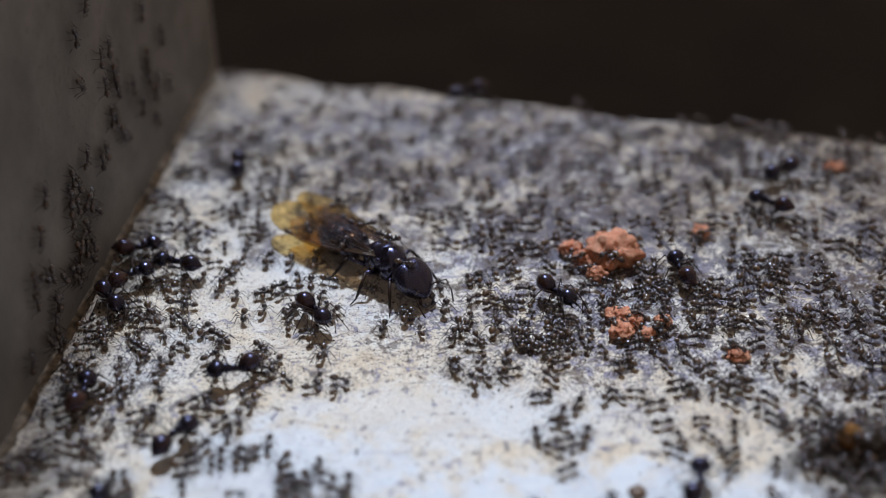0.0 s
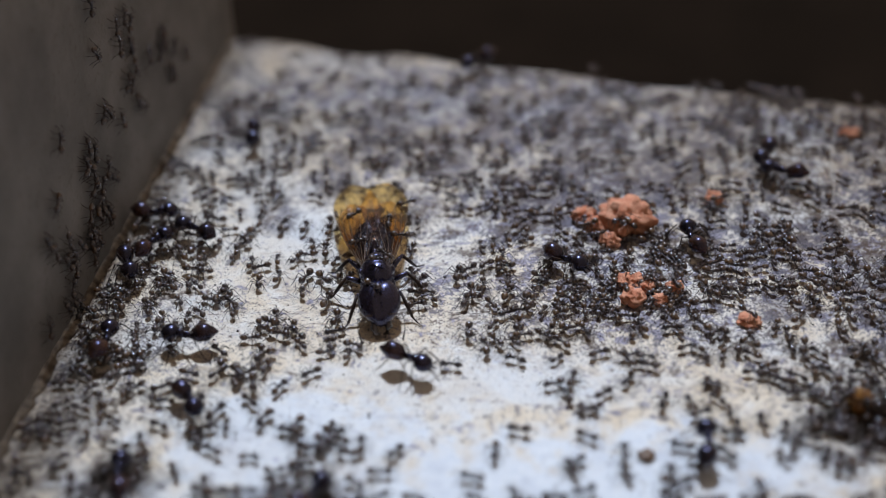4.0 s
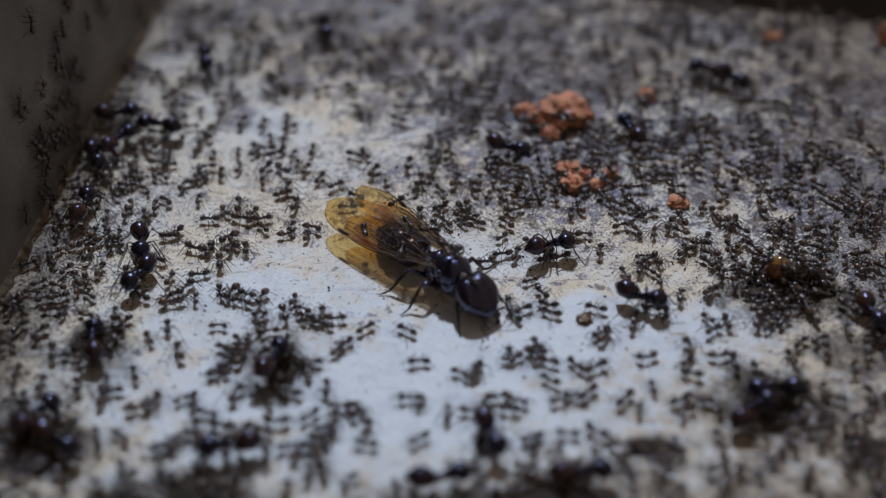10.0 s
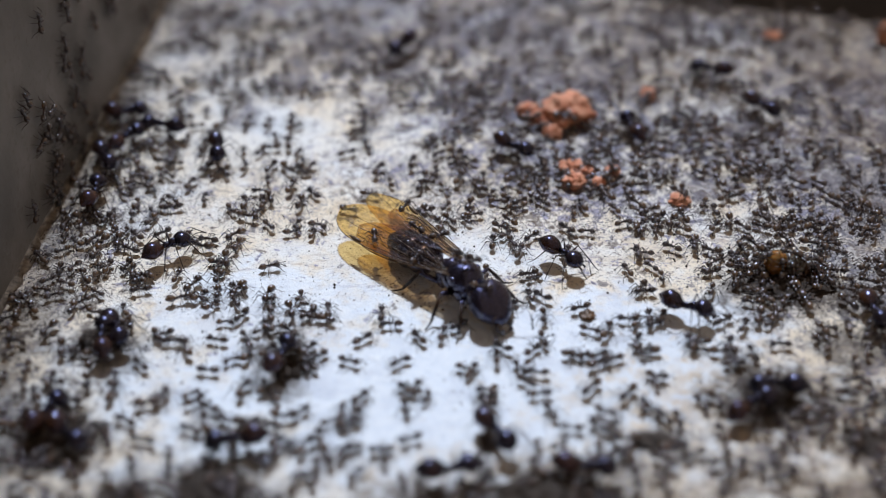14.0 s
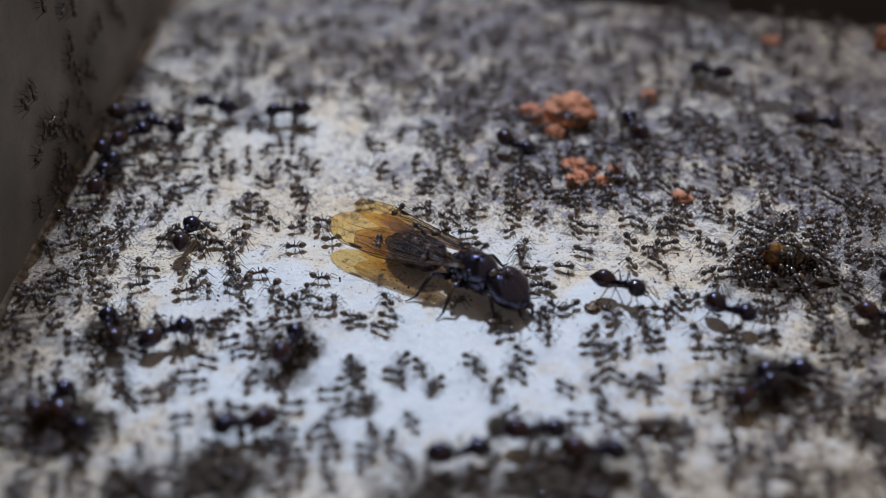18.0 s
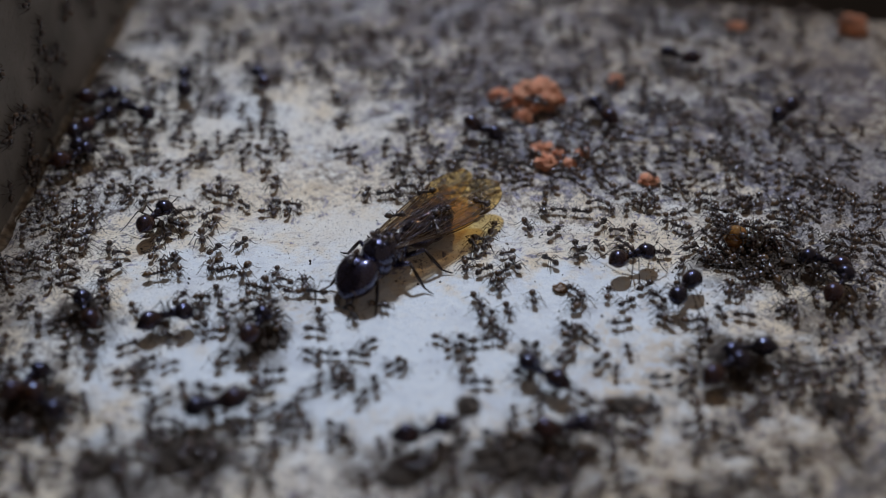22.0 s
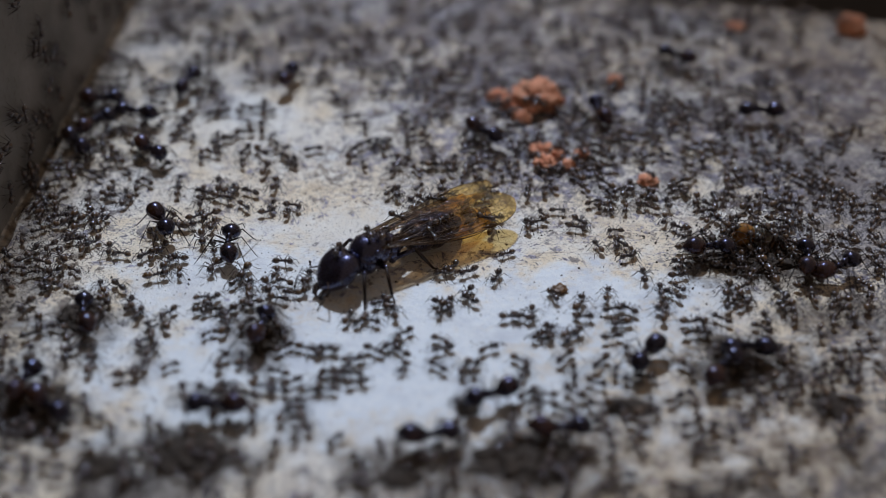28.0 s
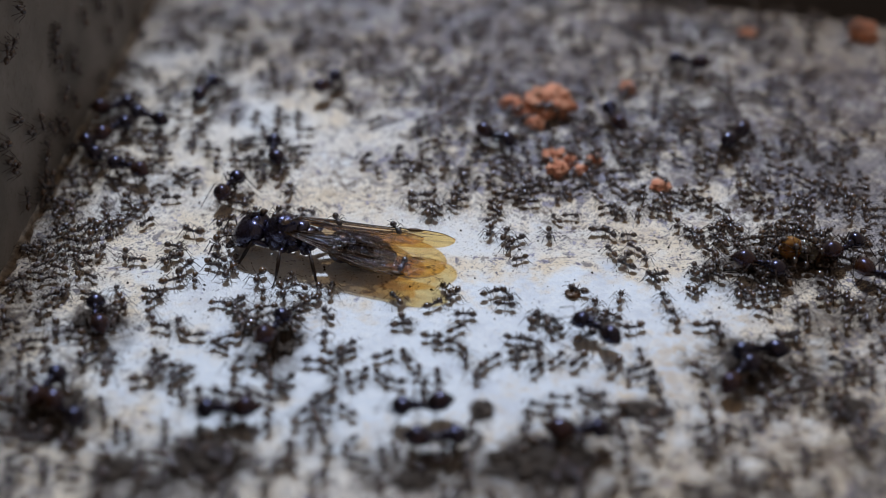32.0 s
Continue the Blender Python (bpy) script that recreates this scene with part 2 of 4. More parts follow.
def amber_material(name, colour, rough=0.25, through_light=0.5):
    n = Nodes(name)
    p = n.mm()
    a = n.noise(p, 0.9, 4)
    c = n.mix(n.ramp(a, 0.3, 0.7), colour, tuple(v * 0.45 for v in colour[:3]) + (1,))
    n.put(n.bsdf.inputs["Base Color"], c)
    n.bsdf.inputs["Roughness"].default_value = rough
    n.bsdf.inputs["Subsurface Weight"].default_value = through_light
    n.bsdf.inputs["Subsurface Radius"].default_value = (0.0008, 0.0004, 0.0002)
    n.bsdf.inputs["Subsurface Scale"].default_value = 1.0
    return n.mat


def wing_material():
    """A thin amber membrane, smoky towards its root: tinted light passes, the rest shines."""
    n = Nodes("wing_membrane")
    p = n.mm()
    x = n.add("ShaderNodeSeparateXYZ", {"Vector": p}).outputs[0]
    streak = n.noise(n.vec("MULTIPLY", p, (0.25, 2.2, 1)).outputs[0], 1.0, 4)
    root = n.ramp(n.math("ADD", x, n.math("MULTIPLY", n.math("SUBTRACT", streak, 0.5), 5.0)), -11.0, -6.5)
    tint = n.mix(root, (0.97, 0.71, 0.29, 1), (0.76, 0.59, 0.40, 1))
    tint = n.mix(n.ramp(streak, 0.45, 0.75, 0, 0.4), tint, (0.86, 0.54, 0.15, 1))
    clear = n.add("ShaderNodeBsdfTransparent", {"Color": tint})
    body = n.mix(root, (0.30, 0.25, 0.15, 1), (0.022, 0.020, 0.028, 1))
    n.put(n.bsdf.inputs["Base Color"], body)
    n.bsdf.inputs["Roughness"].default_value = 0.16
    n.bsdf.inputs["IOR"].default_value = 2.2
    n.bsdf.inputs["Specular Tint"].default_value = (0.78, 0.80, 1.0, 1)
    n.bump(n.noise(n.vec("MULTIPLY", p, (0.35, 3.2, 1)).outputs[0], 1.5, 4, 0.6), 1.0, 0.0004)
    solid = n.math("ADD", n.ramp(root, 0, 1, 0.24, 0.32), n.ramp(streak, 0.45, 0.7, -0.08, 0.16))
    mixed = n.add("ShaderNodeMixShader")
    n.put(mixed.inputs[0], solid)
    n.put(mixed.inputs[1], clear.outputs[0])
    n.put(mixed.inputs[2], n.bsdf.outputs[0])
    n.put(n.out.inputs["Surface"], mixed.outputs[0])
    return n.mat


def crumb_material():
    n = Nodes("orange_crumb")
    p = n.mm()
    a, b = n.noise(p, 1.1, 4, 0.6), n.noise(p, 5, 4, 0.7)
    c = n.mix(n.ramp(a, 0.35, 0.65), (0.64, 0.23, 0.12, 1), (0.78, 0.41, 0.26, 1))
    c = n.mix(n.ramp(b, 0.55, 0.75, 0, 0.6), c, (0.30, 0.07, 0.03, 1))
    n.put(n.bsdf.inputs["Base Color"], c)
    n.bsdf.inputs["Roughness"].default_value = 0.75
    n.bump(b, 0.8, 0.0002)
    return n.mat


def plain_material(name, dark, light, rough, scale=1.5):
    n = Nodes(name)
    p = n.mm()
    a = n.noise(p, scale, 4, 0.6)
    n.put(n.bsdf.inputs["Base Color"], n.mix(n.ramp(a, 0.35, 0.65), dark, light))
    n.bsdf.inputs["Roughness"].default_value = rough
    n.bump(a, 0.5, 0.0003)
    return n.mat


PAINT = ledge_material()
RENDER_GREY = wall_material()
SHELL = shell_material("dark_brown_shell", (0.018, 0.012, 0.010, 1), (0.085, 0.050, 0.028, 1), 0.26, 1.2, 0.06, coat=0.6, coat_rough=0.25)
BELLY = shell_material("amber_brown_shell", (0.020, 0.013, 0.009, 1), (0.15, 0.080, 0.026, 1), 0.26, 1.2, 0.06, coat=0.6, coat_rough=0.25)
BLACK = shell_material("black_shell", (0.005, 0.004, 0.005, 1), (0.020, 0.011, 0.009, 1), 0.22, 0.5, 0.1, (0.42, 0.48, 1.0, 1), 0.25, 0.12, 1.6)
GASTER = shell_material("black_amber_shell", (0.006, 0.005, 0.005, 1), (0.075, 0.030, 0.010, 1), 0.22, 0.5, 0.1, (0.42, 0.48, 1.0, 1), 0.25, 0.12, 1.6)
QUEEN_SHELL = shell_material("queen_shell", (0.004, 0.003, 0.005, 1), (0.013, 0.007, 0.008, 1), 0.26, 0.8, 0.18, (0.42, 0.46, 1.0, 1), 0.55, 0.1, 1.75)
EYE = shell_material("queen_eye", (0.012, 0.012, 0.016, 1), (0.03, 0.03, 0.038, 1), 0.3, 4)
LIMB = shell_material("brown_limb", (0.014, 0.009, 0.006, 1), (0.055, 0.030, 0.014, 1), 0.45, coat=0.05, ior=1.4)
WING = wing_material()
VEIN = plain_material("wing_vein", (0.05, 0.03, 0.02, 1), (0.12, 0.07, 0.03, 1), 0.35)
CRUMB = crumb_material()
GRUB = amber_material("amber_grub", (0.34, 0.165, 0.045, 1), 0.10, 0.5)
PALE = amber_material("pale_grub", (0.22, 0.20, 0.17, 1), 0.18, 0.4)
HUSK = plain_material("brown_husk", (0.07, 0.035, 0.014, 1), (0.17, 0.085, 0.03, 1), 0.4)
DIRT = plain_material("dark_dirt", (0.020, 0.016, 0.014, 1), (0.070, 0.052, 0.038, 1), 0.9, 3)
FILLER = plain_material("tan_filler", (0.07, 0.055, 0.04, 1), (0.30, 0.25, 0.19, 1), 0.8, 0.9)
DARK = plain_material("black_void", (0.012, 0.011, 0.012, 1), (0.028, 0.024, 0.024, 1), 0.95, 0.03)


# ---- mesh helpers, in millimetres ----
def ball(bm, centre, radii, seg=12, rings=8, turn=None):
    m = Matrix.Translation(Vector(centre)) @ (turn or Matrix.Identity(4)) @ Matrix.Diagonal((*radii, 1))
    return bmesh.ops.create_uvsphere(bm, u_segments=seg, v_segments=rings, radius=1, matrix=m)["verts"]


def tube(bm, pts, radii, sides=5):
    pts = [Vector(p) for p in pts]
    loops = []
    for i, p in enumerate(pts):
        d = (pts[min(i + 1, len(pts) - 1)] - pts[max(i - 1, 0)]).normalized()
        u = d.orthogonal().normalized()
        v = d.cross(u)
        loops.append([bm.verts.new(p + radii[i] * (math.cos(2 * math.pi * k / sides) * u + math.sin(2 * math.pi * k / sides) * v)) for k in range(sides)])
    for a, b in zip(loops, loops[1:]):
        for k in range(sides):
            try:
                bm.faces.new((a[k], a[(k + 1) % sides], b[(k + 1) % sides], b[k]))
            except ValueError:
                pass
    bm.faces.new(loops[0][::-1])
    bm.faces.new(loops[-1])


def mesh(name, bm, material, smooth=True):
    bm.normal_update()
    bmesh.ops.scale(bm, vec=(MM, MM, MM), verts=bm.verts)
    me = bpy.data.meshes.new(name)
    bm.to_mesh(me)
    bm.free()
    me.materials.append(material)
    if smooth:
        for f in me.polygons:
            f.use_smooth = True
    return me


def part(name, bm, material, parent, label="", at=None, smooth=True):
    ob = new(name, mesh(name, bm, material, smooth))
    ob.parent = parent
    if at is not None:
        ob.matrix_basis = Matrix.Translation(Vector(at) * MM)
    return tagged(ob, label)


def solid(name, bm, material, label, category, kind="", group="", smooth=True):
    return tagged(new(name, mesh(name, bm, material, smooth)), label, category, group, kind)


def at(x, y, z=0.0, turn=0.0, pitch=0.0, roll=0.0):
    """A pose from millimetres and degrees: heading first, then pitch and roll."""
    return Matrix.Translation((x * MM, y * MM, z * MM)) @ Matrix.Rotation(radians(turn), 4, "Z") @ Matrix.Rotation(radians(pitch), 4, "Y") @ Matrix.Rotation(radians(roll), 4, "X")


# ---- the setting ----
def edge_y(x):
    """The far edge of the ledge, a little worn."""
    return 59.6 - 0.227 * x + 0.9 * noise.noise(Vector((x * 0.13, 3, 0)))


def wall_x(y):
    return -39.2 + 0.055 * y


def build_ledge():
    bm = bmesh.new()
    nx, ny = 110, 110
    grid = []
    for i in range(nx + 1):
        u = i / nx
        row = []
        for j in range(ny + 1):
            v = j / ny
            y0 = -160.0
            x = -46 + 176 * u ** 1.15
            edge = edge_y(x) + 1.3 * noise.noise(Vector((x * 0.11, 3, 0))) + 0.5 * noise.noise(Vector((x * 0.6, 8, 0)))
            y = y0 + (edge - y0) * v ** 0.8
            drop = 0.0
            far = edge - y
            if far < 3.5:
                drop = 1.6 * (1 - far / 3.5) ** 2
            z = 0.06 * noise.noise(Vector((x * 0.5, y * 0.5, 0))) - 0.06 - drop
            row.append(bm.verts.new((x, y, z)))
        grid.append(row)
    for i in range(nx):
        for j in range(ny):
            bm.faces.new((grid[i][j], grid[i + 1][j], grid[i + 1][j + 1], grid[i][j + 1]))
    rim = [e for e in bm.edges if e.is_boundary]
    low = bmesh.ops.extrude_edge_only(bm, edges=rim)["geom"]
    for v in [g for g in low if isinstance(g, bmesh.types.BMVert)]:
        v.co.z = -122
    return solid("ledge", bm, PAINT, "weathered white painted ledge stained with dirt, with shade painted along its far edge", "ledge", "structure")


def build_wall():
    bm = bmesh.new()
    bmesh.ops.create_cube(bm, size=1)
    for v in bm.verts:
        s, w, h = v.co.x, v.co.y, v.co.z
        y = 67.5 if w > 0 else -170
        v.co = Vector((wall_x(y) - (0 if s > 0 else 30), y, 170 if h > 0 else -122))
    bmesh.ops.bevel(bm, geom=bm.edges[:], offset=1.0, segments=2, affect="EDGES")
    return solid("wall_side", bm, RENDER_GREY, "dull grey rendered wall rising beside the ledge", "wall", "structure", smooth=False)


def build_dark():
    # near-black sheet added to stand for the darkness below and beyond the ledge
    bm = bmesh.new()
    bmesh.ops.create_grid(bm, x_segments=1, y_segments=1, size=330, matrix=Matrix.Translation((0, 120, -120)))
    solid("ground", bm, DARK, "near-black sheet standing in for the darkness beyond the ledge", "ground", "structure", smooth=False)


def build_joint():
    """An uneven bead of old filler where ledge and wall meet."""
    bm = bmesh.new()
    ys = [-150 + 0.9 * i for i in range(240)]
    for i, y in enumerate(ys):
        a = 1.3 + 1.5 * noise.noise(Vector((y * 0.3, 1, 0))) + 0.9 * noise.noise(Vector((y * 1.1, 5, 0)))
        b = 0.9 + 0.8 * noise.noise(Vector((y * 0.5, 9, 0))) + 0.4 * noise.noise(Vector((y * 1.4, 2, 0)))
        ring = [(wall_x(y) - 0.3, y, b * 0.6), (wall_x(y) + a * 0.25, y, b * 0.3), (wall_x(y) + a * 0.6, y, -0.2), (wall_x(y) - 0.3, y, -0.3)]
        vs = [bm.verts.new(p) for p in ring]
        if i:
            for k in range(4):
                bm.faces.new((last[k], last[(k + 1) % 4], vs[(k + 1) % 4], vs[k]))
        last = vs
    solid("trim", bm, FILLER, "uneven tan bead of old filler along the wall", "filler", "structure")


build_ledge()
build_wall()
build_joint()
build_dark()


# ---- ants ----
def leg_points(s, side, i, size):
    """Hip, knee, ankle and toe of a leg; i: 0 front, 1 middle, 2 hind."""
    hip = Vector(((0.42, 0.18, -0.02)[i], 0.10 * side, 0.52))
    reach = ((0.70, 0.78), (0.14, 1.04), (-0.90, 0.90))[i]
    knee = hip + Vector((reach[0] * 0.42, reach[1] * 0.48 * side, 0.30))
    ankle = hip + Vector((reach[0] * 0.92, reach[1] * 0.92 * side, -0.34))
    toe = Vector((hip.x + reach[0] * 1.25, hip.y + reach[1] * 1.1 * side, 0.012))
    return [p * size for p in (hip, knee, ankle, toe)]


def ant_shapes(size, head_r, head_x, waist_r, belly_r, belly_x, fine):
    """Meshes of one worker: name, shape function, place and material."""
    seg, rings = (16, 10) if fine else (10, 7)

    def head(bm):
        tilt = Matrix.Rotation(radians(28), 4, "Y")
        vs = ball(bm, (0, 0, 0), [r * size for r in head_r], seg, rings, tilt)
        for v in vs:
            if v.co.x < 0:
                v.co.y *= 1.08
        tip = head_r[0] * size
        for side in (1, -1):
            tube(bm, [(tip * 0.72, 0.12 * side * size, -tip * 0.45), (tip * 1.08, 0.13 * side * size, -tip * 0.66), (tip * 1.22, 0.02 * side * size, -tip * 0.78)],
                 [0.045 * size, 0.04 * size, 0.01 * size], 4)

    def thorax(bm):
        ball(bm, (0.12 * size, 0, 0.03 * size), [waist_r[0] * 0.62 * size, waist_r[1] * size, waist_r[2] * size], seg, rings)
        ball(bm, (-0.17 * size, 0, -0.02 * size), [waist_r[0] * 0.60 * size, waist_r[1] * 0.78 * size, waist_r[2] * 0.72 * size], seg, rings)
        ball(bm, (-0.44 * size, 0, -0.03 * size), [0.08 * size, 0.075 * size, 0.12 * size], 8, 6)

    def abdomen(bm):
        vs = ball(bm, (0, 0, 0), [r * size for r in belly_r], seg, rings + 2, Matrix.Rotation(radians(90), 4, "Y"))
        a = belly_r[0] * size
        for v in vs:
            k = v.co.x / a
            w = (1 - 0.34 * max(0, -k) ** 2) * (1 + 0.03 * math.sin(k * 11))
            v.co.y *= w
            v.co.z *= w
            v.co.z -= 0.10 * a * k * k

    return head, thorax, abdomen


MINOR = dict(size=0.88, head_r=(0.33, 0.31, 0.28), head_x=0.78, waist_r=(0.42, 0.15, 0.17), belly_r=(0.31, 0.33, 0.45), belly_x=-0.68)
MAJOR = dict(size=2.0, head_r=(0.42, 0.40, 0.34), head_x=0.72, waist_r=(0.44, 0.17, 0.22), belly_r=(0.39, 0.41, 0.60), belly_x=-0.78)


def build_ant(name, spec, fine, label, group, shells):
    """One ant with head, thorax, abdomen, six legs and two feelers; it stands on z = 0 and looks along x."""
    size = spec["size"]
    root = tagged(new(name), label, "ant", group)
    head, thorax, abdomen = ant_shapes(fine=fine, **spec)
    lift = 0.2 if fine else 0.0  # soldiers stand high
    bm = bmesh.new()
    thorax(bm)
    part("thorax", bm, shells[0], root, at=(0.18 * size, 0, (0.60 + lift) * size))
    bm = bmesh.new()
    head(bm)
    hd = part("head", bm, shells[0], root, at=(spec["head_x"] * size, 0, (0.64 + lift) * size))
    bm = bmesh.new()
    abdomen(bm)
    part("abdomen", bm, shells[1], root, at=(spec["belly_x"] * size, 0, (0.60 + lift) * size))
    k = 0.045 * size if not fine else 0.036 * size
    for side in (1, -1):
        for i in range(3):
            p = [q + Vector((0, 0, lift * size * k)) for q, k in zip(leg_points(size, side, i, size), (1, 1, 0.6, 0))]
            hip = p[0]
            bm = bmesh.new()
            tube(bm, [q - hip for q in (p[0], (p[0] + p[1]) / 2, p[1], p[2], p[3])], [k, k * 1.25, k * 0.85, k * 0.6, k * 0.35], 5)
            part("leg", bm, LIMB, root, at=hip)
        bm = bmesh.new()
        tube(bm, [(0, 0, 0), (0.28 * size, 0.22 * side * size, 0.16 * size), (0.58 * size, 0.14 * side * size, -0.08 * size), (0.76 * size, 0.08 * side * size, -0.22 * size)],
             [k * 0.6, k * 0.55, k * 0.6, k * 0.8], 4)
        part("antenna", bm, LIMB, root, at=((spec["head_x"] + spec["head_r"][0] * 0.7) * size, 0.08 * side * size, (0.68 + lift) * size))
    return root


def swarm(name, places, label, seed):
    """Ants too many to count, joined: places are poses in millimetres with a size."""
    rng = random.Random(seed)
    head, thorax, abdomen = ant_shapes(fine=False, **MINOR)
    shapes = []
    for turn in (-26, 0, 24):
        one = bmesh.new()
        size = MINOR["size"]
        for f, off, aside in ((thorax, (0.18, 0, 0.60), 0), (head, (0.78, 0, 0.64), -turn), (abdomen, (-0.66, 0, 0.61), turn)):
            sub = bmesh.new()
            f(sub)
            hinge = Matrix.Translation(Vector((0.45 if f is head else -0.2, 0, 0)) * size)
            m = hinge @ Matrix.Rotation(radians(aside), 4, "Z") @ hinge.inverted() @ Matrix.Translation(Vector(off) * size)
            bmesh.ops.transform(sub, matrix=m, verts=sub.verts)
            me = bpy.data.meshes.new("tmp")
            sub.to_mesh(me)
            sub.free()
            for q in me.polygons:
                q.material_index = 1 if f is abdomen else 0
            one.from_mesh(me)
            bpy.data.meshes.remove(me)
        for side in (1, -1):
            for i in range(3):
                tube(one, leg_points(1, side, i, size)[:4], [0.038, 0.040, 0.028, 0.016], 4)
            feel = Matrix.Translation((0.45 * size, 0, 0)) @ Matrix.Rotation(radians(-turn), 4, "Z") @ Matrix.Translation((-0.45 * size, 0, 0))
            tube(one, [feel @ Vector(q) for q in ((0.84, 0.07 * side, 0.60), (1.06, 0.26 * side, 0.74), (1.36, 0.18 * side, 0.38))], [0.026, 0.024, 0.03], 4)
        one.verts.index_update()
        shapes.append((np.array([v.co[:] for v in one.verts]), [[v.index for v in f.verts] for f in one.faces], [f.material_index for f in one.faces]))
        one.free()
    verts, polys, shells = [], [], []
    n0 = 0
    for m in places:
        m = np.array(m)
        base, faces, slots = rng.choice(shapes)
        verts.append(base @ m[:3, :3].T + m[:3, 3])
        polys += [[n0 + i for i in f] for f in faces]
        shells += slots
        n0 += len(base)
    me = bpy.data.meshes.new(name)
    me.from_pydata((np.concatenate(verts) * MM).tolist(), [], polys)
    me.materials.append(SHELL)
    me.materials.append(BELLY)
    for f, slot in zip(me.polygons, shells):
        f.use_smooth = True
        f.material_index = slot
    return tagged(new(name, me), label, "ant swarm", kind="stuff")


def bend(ant, size, rng):
    """Turn head, feelers and abdomen a little, each ant in its own way."""
    for o in ant.children:
        kind = o.name.split(".")[0]
        if kind == "head":
            look_aside = radians(rng.uniform(-28, 28))
            o.matrix_basis = o.matrix_basis @ Matrix.Rotation(look_aside, 4, "Z") @ Matrix.Rotation(radians(rng.uniform(-12, 18)), 4, "Y")
        elif kind == "abdomen":
            hinge = Matrix.Translation((-0.2 * size * MM, 0, o.matrix_basis.translation.z))
            o.matrix_basis = hinge @ Matrix.Rotation(radians(rng.uniform(-30, 30)), 4, "Z") @ Matrix.Rotation(radians(rng.uniform(-10, 16)), 4, "Y") @ hinge.inverted() @ o.matrix_basis
        elif kind == "antenna":
            o.matrix_basis = o.matrix_basis @ Matrix.Rotation(radians(rng.uniform(-25, 25)), 4, "Z") @ Matrix.Rotation(radians(rng.uniform(-20, 20)), 4, "Y")
        elif kind == "leg":
            o.matrix_basis = o.matrix_basis @ Matrix.Rotation(radians(rng.uniform(-14, 14)), 4, "Z")


MOVES = []  # things and the rows of their ways

worker = build_ant("worker_ant", MINOR, False, "tiny dark brown worker ant walking on the white ledge", "small workers of the swarm", (SHELL, BELLY))
soldier = build_ant("soldier_ant", MAJOR, True, "large glossy black soldier ant with a broad head", "large soldiers of the swarm", (BLACK, GASTER))


# ---- the winged queen ----
def build_queen():
    root = tagged(new("winged_queen_ant"), "large black winged queen ant with smoky amber wings", "queen ant")
    # a flattened shield of a head, broad behind and narrow at the jaws, hung forwards
    bm = bmesh.new()
    tilt = Matrix.Rotation(radians(36), 4, "Y")
    for v in ball(bm, (0, 0, 0), (1, 1, 1), 36, 24):
        x, y, z = (math.copysign(abs(c) ** 0.86, c) for c in v.co)
        wide = 1.86 * (1 - 0.40 * max(0, x + 0.1) ** 2)
        notch = 0.22 * math.exp(-(y / 0.3) ** 2) * max(0, -x) ** 2
        furrow = 0.07 * math.exp(-(y / 0.10) ** 2) * max(0, z)
        v.co = tilt @ Vector(((x + notch) * 2.1, y * wide, z * (1.22 - 0.42 * max(0, x)) - furrow))
    head = part("head", bm, QUEEN_SHELL, root, "flattened glossy black head", at=(3.25, 0, 2.05))
    for side in (1, -1):
        bm = bmesh.new()
        ball(bm, (0, 0, 0), (0.44, 0.22, 0.34), 16, 10, tilt)
        part("eye", bm, EYE, head, "bulging grey-black compound eye", at=(0.42, 1.50 * side, 0.05))
        bm = bmesh.new()
        tube(bm, [(0, 0, 0), (0.42, 0.16 * side, -0.34), (0.70, -0.02 * side, -0.62), (0.74, -0.42 * side, -0.78)], [0.34, 0.32, 0.22, 0.07], 8)
        part("mandible", bm, SHELL, head, at=(1.35, 0.50 * side, -1.05))
        bm = bmesh.new()
        tube(bm, [(0, 0, 0), (0.5, 0.85 * side, 0.45), (0.9, 1.45 * side, 0.5), (1.5, 1.5 * side, -0.35), (2.0, 1.25 * side, -1.3)], [0.09, 0.06, 0.065, 0.06, 0.08], 6)
        part("antenna", bm, LIMB, head, at=(1.30, 0.45 * side, -0.35))
    for x, y in ((-0.75, 0.0), (-1.0, 0.28), (-1.0, -0.28)):
        bm = bmesh.new()
        ball(bm, tilt @ Vector((x, y, 1.13)), (0.10, 0.10, 0.09), 8, 6)
        part("ocellus", bm, SHELL, head)
    # collar, domed back with its scutellum, flanks, and the steep hind slope
    bm = bmesh.new()
    ball(bm, (1.45, 0, -0.25), (0.75, 1.30, 1.25), 26, 16)
    ball(bm, (0.25, 0, 0.25), (1.85, 1.55, 1.48), 32, 22)
    ball(bm, (-1.35, 0, 0.45), (0.70, 1.05, 0.92), 24, 16)
    ball(bm, (-1.95, 0, -0.30), (0.95, 1.15, 1.10), 24, 16)
    ball(bm, (0.0, 0, -0.80), (1.7, 1.25, 0.95), 24, 14)
    for side in (1, -1):
        ball(bm, (-0.45, 1.10 * side, 0.0), (0.95, 0.50, 0.80), 18, 12)
        ball(bm, (0.85, 1.05 * side, -0.45), (0.75, 0.50, 0.85), 18, 12)
        ball(bm, (-1.75, 0.80 * side, -0.75), (0.65, 0.45, 0.65), 14, 10)
    for v in bm.verts:
        v.co -= v.co.normalized() * (0.06 * max(0, math.sin(v.co.x * 3.6 + 0.5)) ** 8 + 0.03 * noise.noise(v.co * 2.3))
    part("thorax", bm, QUEEN_SHELL, root, "domed glossy black back", at=(-0.35, 0, 2.40))
    for side in (1, -1):
        bm = bmesh.new()
        ball(bm, (0, 0, 0), (0.36, 0.24, 0.24), 12, 8)
        part("wing_plate", bm, QUEEN_SHELL, root, at=(-0.05, 1.38 * side, 3.15))
